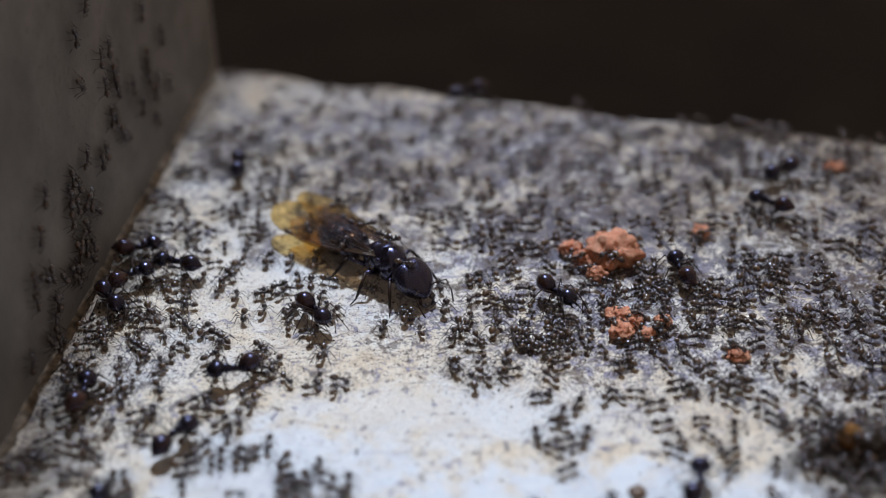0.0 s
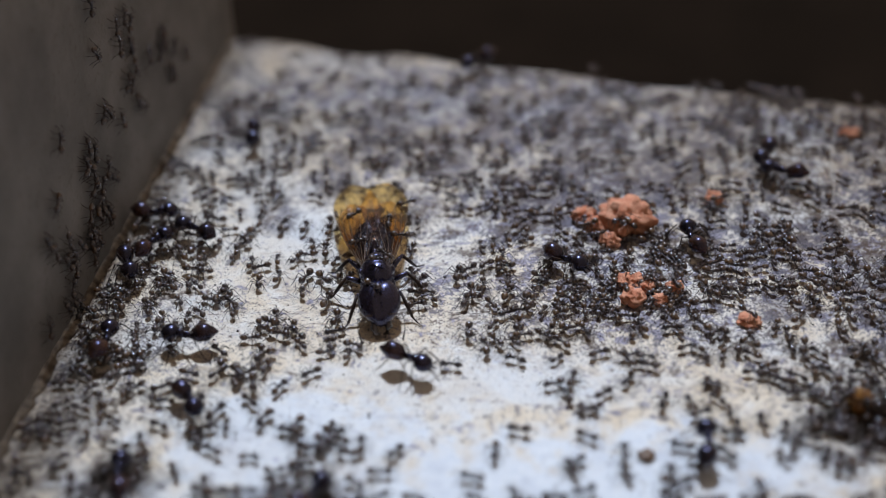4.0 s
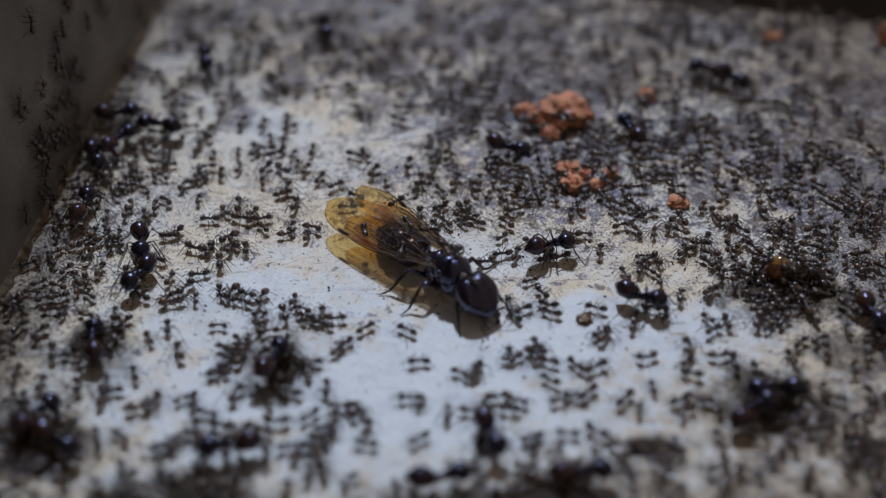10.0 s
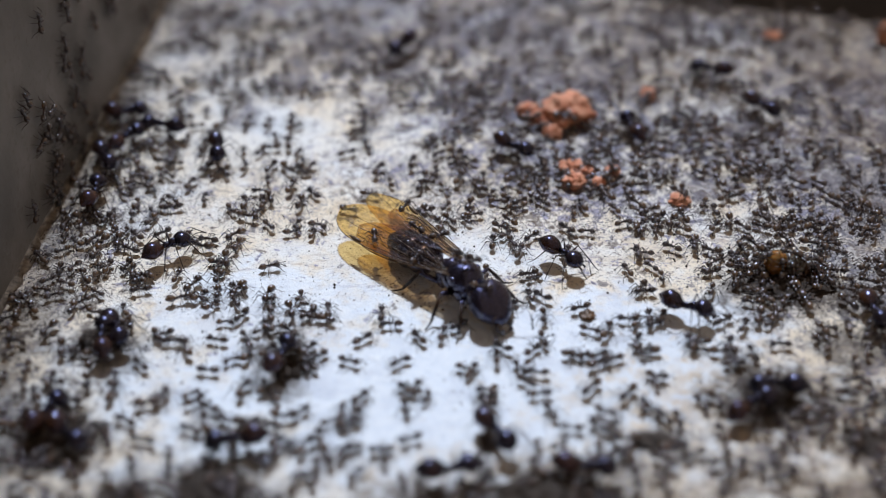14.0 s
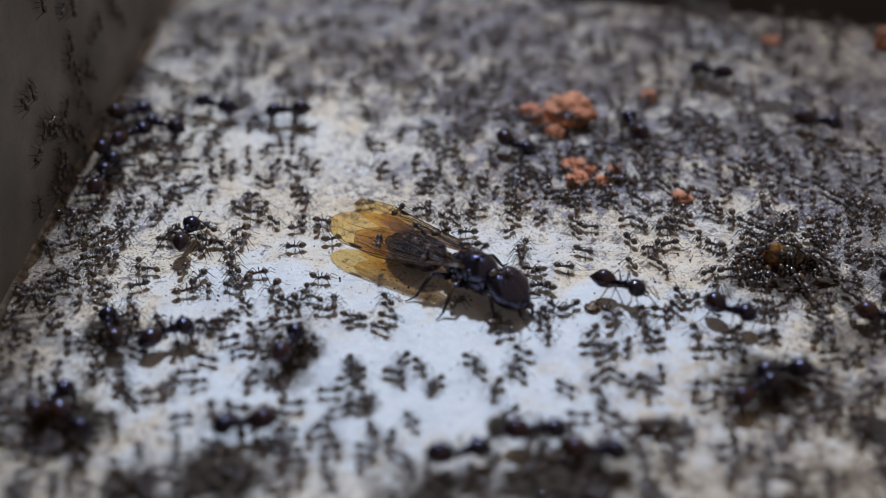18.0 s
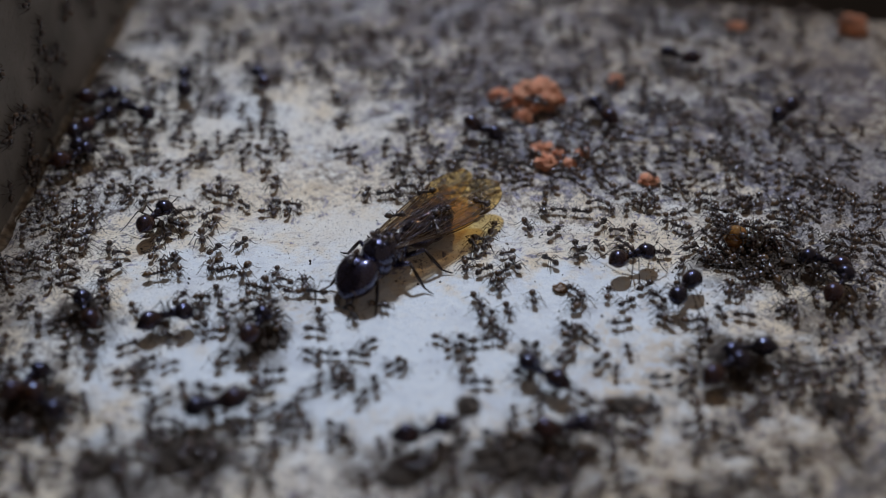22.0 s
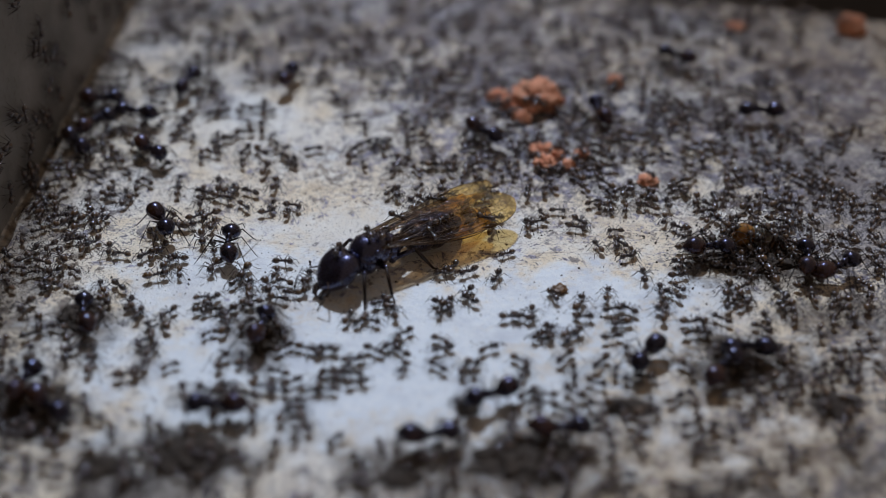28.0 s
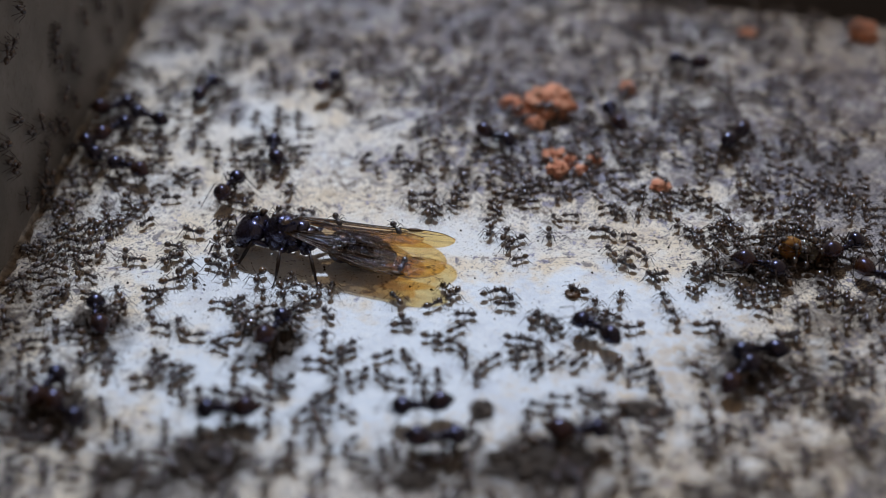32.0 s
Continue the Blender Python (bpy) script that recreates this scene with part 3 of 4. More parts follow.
    bm = bmesh.new()
    ball(bm, (0, 0, 0.1), (0.42, 0.62, 0.80), 16, 10)
    ball(bm, (-0.72, 0, -0.05), (0.42, 0.72, 0.68), 16, 10)
    part("waist", bm, QUEEN_SHELL, root, at=(-3.35, 0, 1.95))
    # the abdomen in overlapping rings
    for i, (x0, r, long) in enumerate(((-5.35, 1.72, 1.45), (-6.75, 1.90, 1.30), (-7.95, 1.66, 1.10), (-8.85, 1.20, 0.95), (-9.45, 0.70, 0.75))):
        bm = bmesh.new()
        for v in ball(bm, (0, 0, 0), (r * 0.80, r, long), 28, 16, Matrix.Rotation(radians(90), 4, "Y")):
            k = v.co.x / long
            v.co.y *= 1 + 0.05 * max(0, -k)
            v.co.z *= 1 + 0.04 * max(0, -k)
        part("abdomen_ring", bm, QUEEN_SHELL, root, "glossy black ring of the swollen abdomen", at=(x0, 0, 1.75 - 0.10 * i))
    for side in (1, -1):
        for kind, length, width, root_at, sweep, lift in (("forewing", 14.3, 4.1, (-0.5, 1.30, 3.35), 11.0, -0.8), ("hindwing", 10.6, 3.1, (-1.4, 1.05, 3.05), 14, -0.75)):
            bm = bmesh.new()
            nu, nv = 44, 20
            grid = []
            for i in range(nu + 1):
                u = 1 - (1 - i / nu) ** 1.5
                w = width * (0.13 + 0.87 * math.sin(min(1, u / 0.70) * math.pi / 2) ** 1.15)
                tip = max(0, (u - 0.76) / 0.24)
                bow = 1 - math.sqrt(max(0, 1 - tip * tip))
                outer = 0.42 * math.sin(u * math.pi) - w * 0.46 * bow
                inner = 0.42 * math.sin(u * math.pi) - w + w * 0.50 * bow - 0.25 * w * max(0, (0.3 - abs(u - 0.62)) / 0.3) ** 2 * 0.4
                row = []
                for j in range(nv + 1):
                    v = j / nv
                    y = outer + (inner - outer) * v
                    fold = 0.15 * math.sin(v * 21 + u * 3) * (1 - u) ** 0.8 * min(1, u * 6) + 0.03 * math.sin(v * 33 + u * 9)
                    z = lift * u - 0.75 * (1 - v) ** 2 * math.sin(u * math.pi * 0.75) + fold - 0.30 * v * v * u
                    row.append(bm.verts.new((-length * u, y * side, z)))
                grid.append(row)
            for i in range(nu):
                for j in range(nv):
                    q = (grid[i][j], grid[i + 1][j], grid[i + 1][j + 1], grid[i][j + 1])
                    bm.faces.new(q if side < 0 else q[::-1])
            up = Vector((0, 0, 0.03))
            lines = [([grid[i][0].co.copy() for i in range(0, nu - 1, 3)], 1.7)]
            for j0, j1, last, thick in ((2, 3, 30, 1.4), (5, 6, nu - 5, 1.0), (9, 11, nu - 10, 0.9), (13, 16, 26, 0.8), (17, 19, 20, 0.7)):
                lines.append(([grid[i][round(j0 + (j1 - j0) * i / nu)].co + up for i in range(0, last, 3)], thick))
            for i, j0, j1 in ((12, 3, 6), (20, 5, 10), (16, 10, 14), (26, 3, 6)):
                lines.append(([grid[i + k][round(j0 + (j1 - j0) * k / 3)].co + up for k in range(4)], 0.6))
            cell = [grid[i][0].co + (grid[i][2].co - grid[i][0].co) * 0.5 + up for i in range(24, 30)]
            wing = part(kind, bm, WING, root, "smoky amber veined wing membrane", at=(root_at[0], root_at[1] * side, root_at[2]))
            wing.matrix_basis = Matrix.Translation(Vector((root_at[0], root_at[1] * side, root_at[2])) * MM) @ Matrix.Rotation(radians(-sweep * side), 4, "Z") @ Matrix.Rotation(radians(-8 * side), 4, "X")
            for pts, thick in lines:
                bm = bmesh.new()
                tube(bm, pts, [0.040 * thick * (1 - 0.6 * i / len(pts)) for i in range(len(pts))], 5)
                part("vein", bm, VEIN, wing)
            if kind == "forewing":
                bm = bmesh.new()
                tube(bm, cell, [0.04, 0.14, 0.19, 0.17, 0.12, 0.04], 6)
                part("wing_spot", bm, VEIN, wing, "dark thickened cell on the front edge")
    hips = ((0.9, 0.75), (-0.6, 0.85), (-2.0, 0.8))
    toes = ((3.9, 3.6), (0.1, 5.0), (-4.9, 4.2))
    for side in (1, -1):
        for (hx, hy), (fx, fy) in zip(hips, toes):
            hip = Vector((hx, hy * side, 1.3))
            toe = Vector((fx, fy * side, 0.08))
            knee = hip + (toe - hip) * 0.44 + Vector((0, 0, 1.55))
            ankle = hip + (toe - hip) * 0.78 + Vector((0, 0, 0.0))
            bm = bmesh.new()
            ball(bm, (0, 0, 0.05), (0.42, 0.38, 0.52), 14, 10)
            tube(bm, [p - hip for p in (hip, hip * 0.75 + knee * 0.25, (hip + knee) / 2, knee)], [0.17, 0.25, 0.27, 0.16], 8)
            leg = part("leg", bm, QUEEN_SHELL, root, "long jointed black leg", at=hip)
            bm = bmesh.new()
            tube(bm, [p - hip for p in (knee, (knee + ankle) / 2, ankle)], [0.13, 0.17, 0.11], 7)
            part("shin", bm, LIMB, leg)
            bm = bmesh.new()
            tube(bm, [p - hip for p in (ankle, ankle * 0.4 + toe * 0.6 + Vector((0, 0, -0.05)), toe)], [0.09, 0.07, 0.05], 6)
            part("foot", bm, LIMB, leg)
    return root


queen = build_queen()
# seconds, place in millimetres, heading in degrees
QUEEN = [
    (0, -10.6, 21.0, -44.0), (0.5, -9.9, 21.4, -40.0), (1, -9.7, 21.9, -41.0), (1.5, -10.3, 21.7, -51.0), (2, -11.2, 20.6, -60.0), (2.5, -11.9, 19.5, -69.0), (3, -12.5, 17.9, -75.0),
    (3.5, -12.5, 15.7, -81.0), (5.5, -8.7, 5.7, -74.0), (6, -7.1, 3.4, -68.0), (6.5, -5.8, 2.1, -62.0), (7, -4.3, 1.1, -58.0), (7.5, -3.7, -0.8, -57.3), (8, -2.6, -2.5, -55.7),
    (8.5, -2.0, -2.8, -50.0), (9, -1.3, -2.3, -46.0), (10, -0.8, -2.7, -49.0), (11, -0.5, -3.0, -50.0), (12, -0.5, -3.6, -52.0), (13, -0.4, -4.3, -53.0), (14, -0.1, -4.1, -49.0),
    (14.5, 0.2, -4.1, -46.0), (16.5, 1.0, -3.6, -33.0), (17, 1.1, -3.5, -32.5), (18, 0.6, -3.9, -37.5), (18.5, 0.2, -4.3, -43.0), (19, -0.3, -4.7, -50.0), (19.5, -1.1, -5.1, -62.0),
    (20, -2.0, -5.1, -74.0), (20.5, -2.6, -4.8, -84.0), (21, -3.1, -4.5, -93.0), (21.5, -4.2, -4.4, -111.0), (22, -5.2, -4.1, -126.0), (23, -5.4, -4.0, -129.0), (24, -5.5, -4.0, -129.0),
    (25.5, -5.8, -3.9, -131.0), (27.5, -6.0, -3.7, -136.0), (28, -6.2, -3.6, -141.0), (28.5, -6.6, -2.8, -149.0), (29, -7.1, -2.0, -158.0), (29.5, -7.4, -1.9, -171.0), (30, -7.9, -2.4, -186.5),
    (30.5, -9.2, -1.6, -203.0), (31, -10.6, -0.8, -206.0), (31.5, -12.8, -0.1, -203.0), (32, -14.9, 0.2, -193.0),
]


def queen_at(t):
    for a, b in zip(QUEEN, QUEEN[1:]):
        if t <= b[0]:
            k = (t - a[0]) / (b[0] - a[0])
            return [p + (q - p) * k for p, q in zip(a[1:], b[1:])]
    return list(QUEEN[-1][1:])


MOVES.append((queen, [(t, at(x, y, 0, h)) for t, x, y, h in QUEEN]))


# ---- ways of the ants ----
CRUMBS = [(9.9, 25.3, 2.3), (6.0, 26.4, 1.05), (7.2, 24.7, 1.0), (8.3, 22.5, 0.95), (9.3, 27.4, 1.2), (9.9, 16.0, 1.0), (11.4, 15.2, 0.85), (10.1, 13.6, 1.05), (12.4, 13.5, 0.75), (13.8, 15.4, 0.75), (19.8, 11.1, 0.95), (18.6, 29.8, 0.85), (33.9, 43.2, 1.1), (46.8, 42.3, 1.6)]


def clear_of_queen(x, y, t, room=2.5):
    """Push a place off the queen's body."""
    qx, qy, qh = queen_at(t)
    c, s = math.cos(radians(qh)), math.sin(radians(qh))
    along, aside = (x - qx) * c + (y - qy) * s, -(x - qx) * s + (y - qy) * c
    if -9.8 < along < 5.4 and abs(aside) < room:
        aside = room if aside >= 0 else -room
        x, y = qx + along * c - aside * s, qy + along * s + aside * c
    return x, y


def stroll(rng, x, y, pace, reach, step=1.0):
    """Rows of a wandering ant that keeps near its start."""
    hx, hy = x, y
    h = rng.uniform(-180, 180)
    rows = []
    t = 0.0
    while t <= 32.001:
        x, y = clear_of_queen(x, y, t)
        rows.append((t, at(x, y, 0.0, h)))
        if math.hypot(x - hx, y - hy) > reach:
            want = math.degrees(math.atan2(hy - y, hx - x)) + rng.uniform(-25, 25)
            d = (want - h + 180) % 360 - 180
            h += max(-75, min(75, d))
        else:
            h += max(-75, min(75, rng.gauss(0, 30 if pace > 1 else 18)))
        go = pace * step * rng.choice((0, 0.3, 0.7, 1, 1.3))
        x += go * math.cos(radians(h))
        y += go * math.sin(radians(h))
        if x < wall_x(y) + 1.5:
            x = wall_x(y) + 1.5
        t += step
    return rows


def spots(rng, cx, cy, rx, ry, n):
    return [(cx + rx * rng.gauss(0, 0.7), cy + ry * rng.gauss(0, 0.7)) for _ in range(n)]


# crowds: centre, half axes, walkers, standing
CROWDS = [
    (12, 18, 12, 7, 34, 125), (22, 25, 13, 7, 12, 90), (4, 14, 8, 5, 14, 50), (27, -0.5, 6, 3.6, 20, 30), (-15, -8, 3.2, 4.5, 12, 24), (-34, 8, 3.5, 12, 16, 58), (-27, 0, 8, 6, 22, 22),
    (-28, 28, 8, 12, 12, 80), (-10, 44, 22, 10, 6, 130), (28, 46, 18, 7, 4, 110), (17, -9, 14, 5, 26, 4), (2, -15, 17, 6, 40, 0), (-18, -18, 12, 6, 22, 30), (13, 3, 10, 5, 20, 10),
    (-20, 14, 10, 8, 16, 60), (36, 12, 9, 8, 8, 48), (36, -14, 10, 7, 4, 60), (0, -28, 24, 3.5, 2, 48), (-33, -21, 5, 10, 2, 34), (0, 32, 16, 6, 2, 80), (27.5, -0.5, 2.8, 2.2, 10, 26), (34, 6, 8, 6, 4, 34),
    (6.4, -25.6, 6, 4, 2, 30), (-31, -20, 5, 4, 2, 24), (-18, -25, 5, 4, 2, 20), (15, -22, 6, 5, 3, 24), (28, -18, 5, 4, 2, 24), (-37.5, 30, 1.5, 20, 0, 60), (-37.5, 0, 1.5, 14, 0, 40)]

rng = random.Random(11)
STEPPERS = []  # workers whose legs are seen to step
standing, taken = [], []
for cx, cy, rx, ry, walkers, still in CROWDS:
    for x, y in spots(rng, cx, cy, rx, ry, walkers):
        if x < wall_x(y) + 1.5 or y > edge_y(x) - 2:
            continue
        ant = copy_thing(worker, Matrix.Identity(4))
        bend(ant, MINOR["size"], rng)
        if cy < 4 and abs(cx) < 28:
            STEPPERS.append(ant)
        MOVES.append((ant, stroll(rng, x, y, rng.choice((0.5, 2.0, 3.5)), rng.uniform(3, 10))))
    for x, y in spots(rng, cx, cy, rx * 1.2, ry * 1.2, int(still * 1.15)):
        if x < wall_x(y) + 1.2 or y > edge_y(x) - 1.5:
            continue
        if any(math.hypot(x - clear_of_queen(x, y, t)[0], y - clear_of_queen(x, y, t)[1]) > 0.01 for t in range(33)):
            continue
        if any(math.hypot(x - a, y - b) < r * 0.8 for a, b, r in CRUMBS) or any(math.hypot(x - a, y - b) < 1.05 for a, b in taken):
            continue
        taken.append((x, y))
        standing.append(at(x, y, 0, rng.choice((-90, 90)) + rng.gauss(0, rng.choice((25, 45, 90))), 0, 0) @ Matrix.Diagonal((*[rng.choice((0.85, 0.95, 1.05, 1.2))] * 3, 1)))

for cx, cy, cr in CRUMBS:
    for k in range(int(cr * 1.6)):
        a, d = rng.uniform(0, 6.28), cr * rng.uniform(0.55, 0.95)
        standing.append(at(cx + d * math.cos(a), cy + d * math.sin(a), cr * 0.95 * math.sqrt(1 - (d / cr) ** 2), rng.uniform(-180, 180), rng.uniform(-30, 30), rng.uniform(-30, 30)))


def on_wall(y, z, turn):
    """A pose of an ant that climbs the side wall."""
    lean = Matrix.Translation((wall_x(y), y, z)) @ Matrix.Rotation(math.atan(-0.055), 4, "Z") @ Matrix.Rotation(radians(90), 4, "Y")
    return lean @ Matrix.Rotation(radians(turn), 4, "Z")


def mm_pose(m):
    out = m.copy()
    out.translation = m.translation * MM
    return out


# gathering places on the wall: along it, height, spread
CLIMBS = [(44, 12, 2.5, 4), (31, 14, 2, 3), (24, 11, 3, 3), (17, 7.5, 3, 3), (20, 8, 2.5, 3), (13, 11, 2, 3), (40, 8, 3, 3), (18, 6, 2, 2), (27, 20, 5, 4), (10, 5, 3, 3)]
wall_rng = random.Random(5)
climbers = []
for i in range(64):
    cy, cz, dy, dz = wall_rng.choice(CLIMBS)
    y, z = wall_rng.gauss(cy, dy), max(1.0, wall_rng.gauss(cz, dz))
    turn = wall_rng.choice((180, 180, 0)) + wall_rng.gauss(0, 25)
    if i < 34:
        ant = copy_thing(worker, Matrix.Identity(4))
        bend(ant, MINOR["size"], wall_rng)
        tagged(ant, "tiny dark brown worker ant climbing the grey wall")
        rows, t = [], 0.0
        while t <= 32.001:
            rows.append((t, mm_pose(on_wall(y, z, turn))))
            go = wall_rng.choice((0, 0, 0.4, 1.2))
            y += go * math.sin(radians(turn))
            z = max(1.0, min(60, z - go * math.cos(radians(turn))))
            turn += max(-70, min(70, wall_rng.gauss(0, 14)))
            t += 1.0
        MOVES.append((ant, rows))
    else:
        climbers.append(on_wall(y, z, turn))


def mm_only(m):
    out = m.copy()
    out.translation = m.translation / MM
    return out


swarm("ant_swarm", [mm_only(m) for m in standing], "crowd of tiny dark ants feeding and standing on the ledge", 1)
swarm("ant_swarm", climbers, "scatter of tiny dark ants resting on the grey wall", 2)

MOVES.append((worker, stroll(random.Random(2), 6.0, -12.0, 2.0, 8)))

# ---- soldiers: seconds, place, heading ----
SOLDIERS = [
    [(0, 27.7, 40.1), (3, 25.1, 38.0), (6, 23.3, 34.2), (9, 26.1, 31.8), (11, 28.2, 31.1), (13, 28.6, 27.9), (17, 34.4, 22.7), (19, 34.9, 23.1), (21, 35.2, 22.5), (24, 32.9, 21.0), (28, 32.4, 22.0), (30, 30.3, 21.0), (32, 27.9, 18.1)],
    [(0, -16.6, 14.6), (3, -12.1, 7.5), (6, -0.2, -1.5), (9, 7.0, 2.7), (13, 8.1, 1.8), (17, 11.0, -2.8), (19, 13.7, -5.0), (21, 14.8, -3.0), (24, 20.3, -2.8), (28, 23.4, -1.4), (32, 26.4, -3.4)],
    [(0, -22.4, 6.2), (3, -25.8, 5.4), (6, -29.8, 7.2), (9, -28.5, 5.4), (11, -27.6, 0.9), (13, -26.6, 1.5), (17, -25.8, 2.3), (19, -25.2, 2.9), (24, -25.8, 2.8), (28, -24.7, 2.5), (30, -25.4, 1.7), (32, -21.1, 9.1)],
    [(0, -25.6, -1.9), (3, -25.4, -1.7), (6, -26.0, -2.5), (9, -26.6, -1.2), (13, -29.1, -7.4), (17, -24.4, -11.7), (19, -24.6, -10.0), (21, -23.9, -11.1), (24, -18.8, -10.3), (28, -18.5, -0.9), (30, -17.2, 4.3), (32, -17.6, 15.6)],
    [(0, 14.6, -5.8), (6, 14.7, -4.9), (9, 14.3, -3.4), (11, 15.8, -5.7), (13, 17.7, -6.1), (17, 19.7, -6.9), (19, 21.8, -8.2), (21, 20.7, -7.3), (24, 18.8, -7.9), (28, 16.0, -15.5), (30, 15.8, -14.4), (32, 11.5, -11.9)],
    [(0, 33.0, -6.0), (13, 33.3, -6.1), (19, 33.5, -8.5), (24, 33.4, -5.0), (28, 34.0, -4.2), (30, 35.0, -4.0), (32, 36.0, -4.9)],
    [(0, 37.0, -8.0), (19, 36.0, -4.0), (24, 31.0, -3.4), (28, 31.6, -3.0), (32, 34.2, -1.0)],
    [(0, 2.0, -20.0), (11, 2.4, -20.3), (17, 2.4, -21.5), (19, 7.4, -22.2), (21, 7.9, -19.2), (24, 6.5, -17.4), (28, 3.8, -20.3), (32, -2.6, -21.3)],
    [(0, -5.0, 57.0), (6, -6.9, 55.8), (9, -16.4, 42.8), (11, -13.5, 42.1), (13, -6.2, 41.8), (17, -17.4, 22.4), (19, -19.0, 27.0), (32, -13.0, 29.0)],
    [(0, -28.0, 40.0), (11, -27.8, 33.9), (13, -24.3, 16.9), (17, -25.6, 24.1), (19, -26.8, 26.6), (32, -26.0, 28.0)],
    [(0, -34.0, 3.0), (19, -34.7, 12.0), (24, -34.8, 13.5), (28, -28.0, 14.3), (30, -31.2, 10.9), (32, -31.1, 12.6)],
]
# those that hardly stir: place and heading
STILL = [
    (15.8, 21.9, 100), (4.3, 18.0, -35), (-34.7, 24.2, 20), (-30.6, 21.8, 165), (-34.0, 19.6, 40), (-35.2, 16.0, -60), (-14.6, -12.2, 70), (-29.2, -10.3, 100), (21.7, -17.2, 30), (24.1, -15.0, 200),
    (9.0, -24.0, 10), (-17.0, -21.6, 190), (-1.0, -24.6, 20), (25.5, 33.4, 150), (-31.5, -19.0, 60), (-29.6, -21.6, -30)]
first = True
for rows in SOLDIERS:
    s = soldier if first else copy_thing(soldier, Matrix.Identity(4))
    if not first:
        bend(s, MAJOR["size"], random.Random(len(MOVES)))
    first = False
    out, h = [], None
    for i, (t, x, y) in enumerate(rows):
        a, b = rows[max(i - 1, 0)], rows[min(i + 1, len(rows) - 1)]
        want = math.degrees(math.atan2(b[2] - a[2], b[1] - a[1]))
        h = want if h is None else h + max(-80, min(80, (want - h + 180) % 360 - 180))
        out.append((t, at(x, y, 0, h)))
    MOVES.append((s, out))
for i, (x, y, h) in enumerate(STILL):
    s = copy_thing(soldier, Matrix.Identity(4))
    wob = random.Random(70 + i)
    bend(s, MAJOR["size"], wob)
    MOVES.append((s, [(t, at(x + wob.uniform(-0.3, 0.3), y + wob.uniform(-0.3, 0.3), 0, h + wob.uniform(-12, 12))) for t in (0, 4, 8, 12, 16, 20, 24, 28, 32)]))

# small workers that ride on the queen's wings and back
for i, (x, y, z, h) in enumerate(((-5.6, 1.9, 2.55, 60), (-7.4, 1.0, 2.7, 170), (-9.4, -2.2, 2.3, -40), (-4.4, -1.8, 2.75, 120), (0.2, 0.2, 4.12, 80), (-1.2, 0.7, 3.75, -150), (2.6, -0.5, 3.25, 30), (-11.2, 2.6, 2.2, 100))):
    rider = copy_thing(worker, Matrix.Identity(4))
    tagged(rider, "tiny dark worker ant riding on the winged queen")
    MOVES.append((rider, [(t, at(qx, qy, 0, qh) @ at(x + 0.25 * math.sin(t * 0.7 + i), y, z, h + 14 * math.sin(t * 0.5 + i))) for t, qx, qy, qh in QUEEN]))


def gait(thing, rows, stride, swing, steps=80):
    """Swing the legs of a thing as it goes: three legs forward, three back."""
    legs = [o for o in thing.children if o.name.startswith("leg")]
    way, keys = 0.0, []
    k = 0
    last = None
    for n in range(steps + 1):
        t = 32.0 * n / steps
        while k < len(rows) - 2 and rows[k + 1][0] < t:
            k += 1
        (ta, ma), (tb, mb) = rows[k], rows[k + 1]
        f = min(1, max(0, (t - ta) / (tb - ta)))
        place = ma.translation.lerp(mb.translation, f)
        head = ma.to_quaternion().slerp(mb.to_quaternion(), f)
        if last is not None:
            way += (place - last[0]).length / MM + 0.04 * math.degrees(head.rotation_difference(last[1]).angle) * stride * 0.4
        last = (place, head)
        keys.append((t, way))
    for i, leg in enumerate(legs):
        base = leg.matrix_basis.copy()
        push = 0 if i in (0, 2, 4) else math.pi
        walk(leg, [(t, base @ Matrix.Rotation(radians(swing * math.sin(2 * math.pi * w / stride + push)), 4, "Z")) for t, w in keys])


# ---- food ----
def build_crumb(x, y, r, seed, squash=0.75, material=None, name="orange_crumb", label="ragged orange crumb of food among the ants", category="crumb"):
    rng = random.Random(seed)
    bm = bmesh.new()
    bmesh.ops.create_icosphere(bm, subdivisions=4, radius=1)
    off = Vector((rng.uniform(-50, 50), rng.uniform(-50, 50), rng.uniform(-50, 50)))
    for v in bm.verts:
        n = v.co.normalized()
        k = 1 + 0.42 * noise.noise(n * 1.7 + off) + 0.28 * noise.noise(n * 4.5 + off) + 0.17 * noise.noise(n * 11 + off)
        v.co = Vector((n.x * k * r, n.y * k * r, n.z * k * r * squash + r * squash * 0.55))
        v.co.z = max(-0.05, v.co.z)
    ob = solid(name, bm, material or CRUMB, label, category, group="scattered orange crumbs" if not material else "")
    ob.matrix_basis = at(x, y, 0)
    return ob


for i, (x, y, r) in enumerate(CRUMBS):
    build_crumb(x, y, r, 40 + i, 0.3 if (x, y) in ((19.8, 11.1), (33.9, 43.2)) else 0.75)


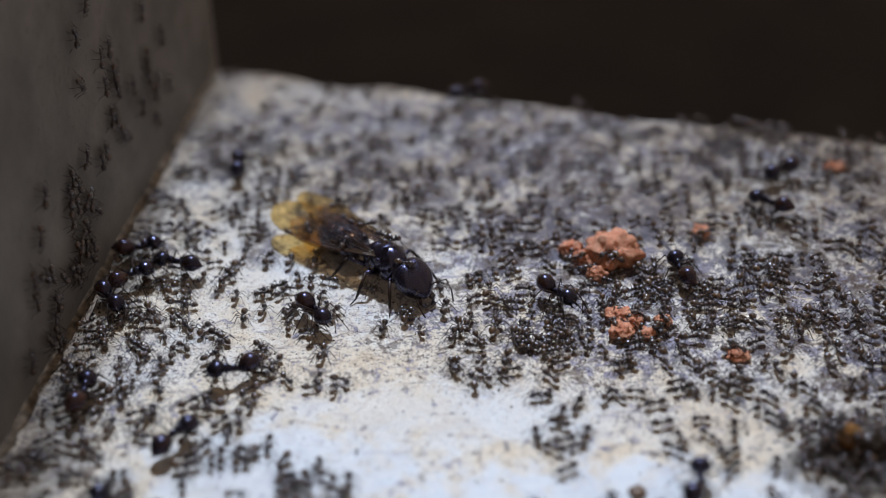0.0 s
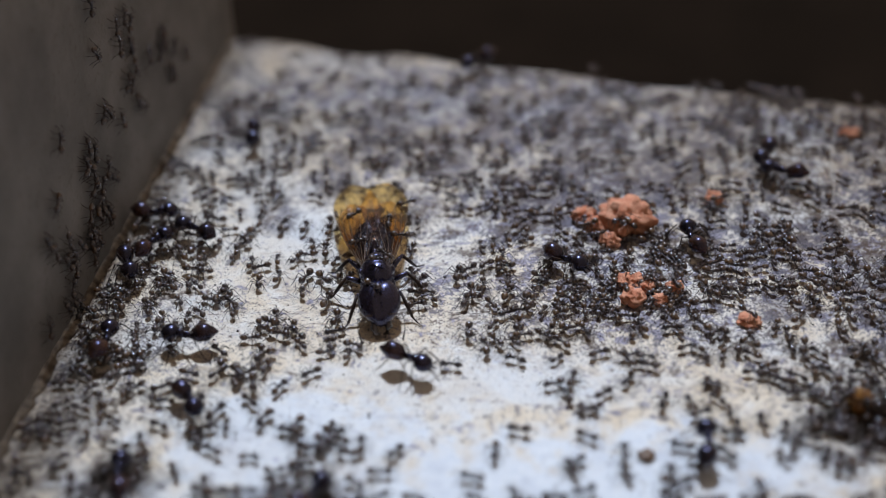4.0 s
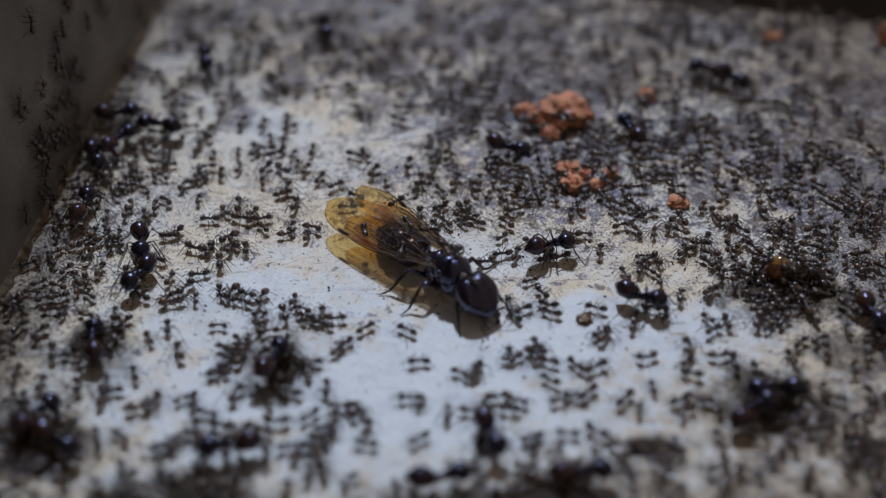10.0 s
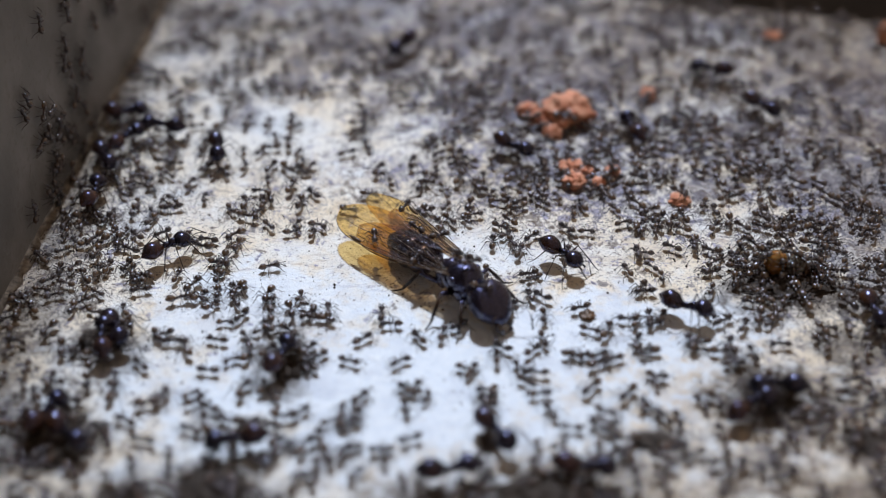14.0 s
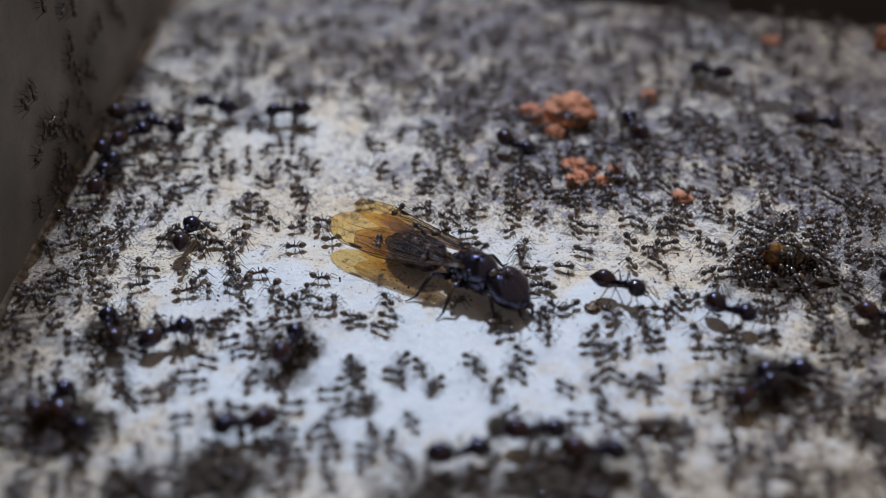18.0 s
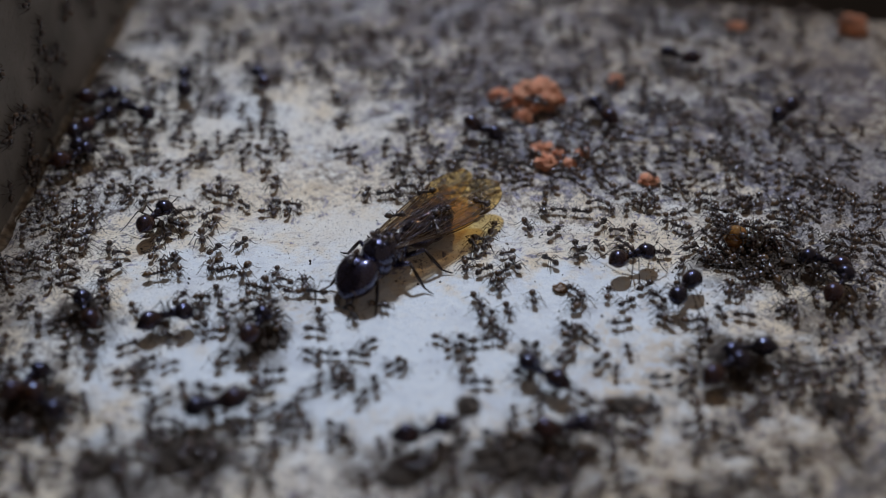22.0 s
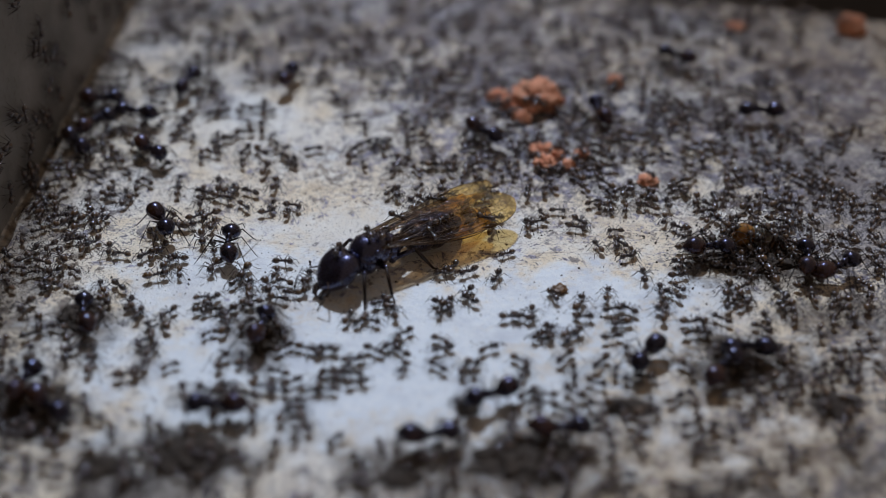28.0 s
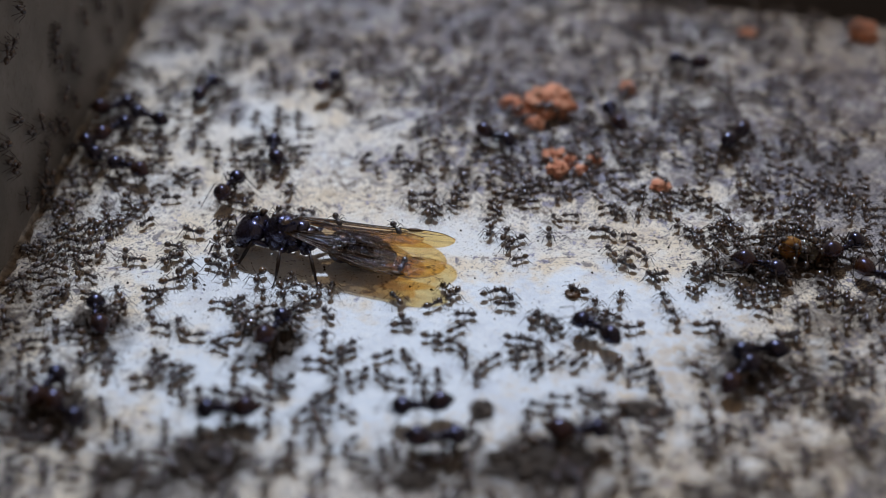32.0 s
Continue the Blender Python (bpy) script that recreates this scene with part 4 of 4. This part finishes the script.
# ---- the grub and a husk ----
def build_grub():
    root = tagged(new("dead_grub"), "glossy amber and olive grub being torn by ants", "grub")
    bm = bmesh.new()
    for v in ball(bm, (-0.75, 0.15, 1.3), (1.0, 0.95, 1.2), 24, 18):
        v.co *= 1 + 0.04 * math.sin(v.co.z * 7) + 0.08 * noise.noise(v.co * 0.9)
    part("amber_end", bm, GRUB, root, "glistening amber rounded end")
    for i in range(4):
        bm = bmesh.new()
        off = Vector((7 * i, 3, 0))
        for v in ball(bm, (0.45 + 0.72 * i, 0.35 - 0.12 * i, 1.05 - 0.14 * i), (0.6, 1.0 - 0.12 * i, 0.95 - 0.14 * i), 20, 14):
            v.co += Vector((noise.noise(v.co * 1.2 + off), noise.noise(v.co * 1.2 - off), noise.noise(v.co * 1.6 + off))) * 0.4
        part("ring", bm, (PALE, PALE, HUSK, GASTER)[i], root, "dull shrivelled grey ring of skin")
    return root


grub = build_grub()
GRUB_WAY = [(0, at(27.4, -0.5, 0, 0)), (9, at(27.5, -0.4, 0, 0)), (19, at(26.9, 0.2, 0, 2)), (23, at(26.6, 0.0, 0, 4)), (28, at(27.5, 0.4, 0, 0)), (32, at(30.2, -1.0, 0, -6))]
MOVES.append((grub, GRUB_WAY))
for x, y, z, h, pitch in ((-1.4, 0.9, 1.75, 70, -20), (-0.5, -0.75, 1.3, 95, -55), (0.5, 0.3, 1.75, 150, 10), (1.3, -0.1, 1.45, -60, 15), (2.1, 0.1, 1.1, 20, 10), (0.4, -0.8, 0.9, 100, -50), (2.6, -0.6, 0.5, 130, -20), (-1.7, 0.2, 1.1, 10, -60)):
    eater = copy_thing(worker, Matrix.Identity(4))
    bend(eater, MINOR["size"], rng)
    tagged(eater, "tiny dark worker ant biting the amber grub")
    MOVES.append((eater, [(t, m @ at(x, y, z, h + 9 * math.sin(t), pitch)) for t, m in GRUB_WAY]))
build_crumb(10.1, -5.7, 0.62, 90, 0.35, HUSK, "seed_husk", "small broken brown husk on the white paint", "husk")

# ---- loose dirt ----
def build_grains():
    g = random.Random(3)
    verts, polys = [], []
    for i in range(7500):
        cx, cy, rx, ry = g.choice(CROWDS)[:4]
        x, y = cx + rx * 1.6 * g.gauss(0, 0.7), cy + ry * 1.6 * g.gauss(0, 0.7)
        if x < wall_x(y) or y > edge_y(x) - 3 or (y < 2 and abs(x) < 20 and g.random() < 0.7):
            continue
        r = min(0.2, 0.05 * math.exp(abs(g.gauss(0, 0.7))))
        a = g.uniform(0, 6.28)
        n0 = len(verts)
        for k in range(4):
            q = r * g.uniform(0.6, 1.2)
            verts.append(((x + q * math.cos(a + k * 1.57)) * MM, (y + q * math.sin(a + k * 1.57)) * MM, -0.12 * MM))
        verts.append((x * MM, y * MM, r * g.uniform(0.3, 0.9) * MM))
        polys += [[n0 + k, n0 + (k + 1) % 4, n0 + 4] for k in range(4)]
    me = bpy.data.meshes.new("dirt_grains")
    me.from_pydata(verts, [], polys)
    me.materials.append(DIRT)
    tagged(new("dirt_grains", me), "fine dark grains of dirt strewn over the paint", "dirt", kind="stuff")


build_grains()


def build_clod(x, y, rx, ry, seed):
    """A low ragged clod of settled dirt."""
    bm = bmesh.new()
    bmesh.ops.create_icosphere(bm, subdivisions=5, radius=1)
    off = Vector((seed * 1.7, 0, seed))
    for v in bm.verts:
        n = v.co.normalized()
        flat = Vector((n.x * rx, n.y * ry, 0))
        k = 1 + 0.55 * noise.noise(n * 1.8 + off) + 0.35 * noise.noise(n * 4.2 + off)
        rise = 0.55 + 0.5 * noise.noise(flat * 0.8 + off) + 0.45 * noise.noise(flat * 2.2 + off) + 0.2 * noise.noise(flat * 5 + off)
        v.co = Vector((flat.x * k, flat.y * k, max(-0.12, n.z * max(0.05, rise) * min(1.0, ry * 0.5))))
    ob = solid("dirt_clod", bm, DIRT, "low ragged clod of dark brown dirt on the paint", "dirt", group="clods of dirt")
    ob.matrix_basis = at(x, y, 0)


for i, (x, y, rx, ry) in enumerate(CLUMPS):
    build_clod(x, y, rx * 0.72, ry * 0.72, 300 + i)


def motions():
    for thing, rows in MOVES:
        walk(thing, rows)
        if thing.name.startswith("soldier_ant"):
            gait(thing, rows, 4.5, 14)
        elif thing.name.startswith("winged_queen"):
            gait(thing, rows, 9.0, 12)
        elif thing in STEPPERS:
            gait(thing, rows, 2.3, 18, 64)


motions()
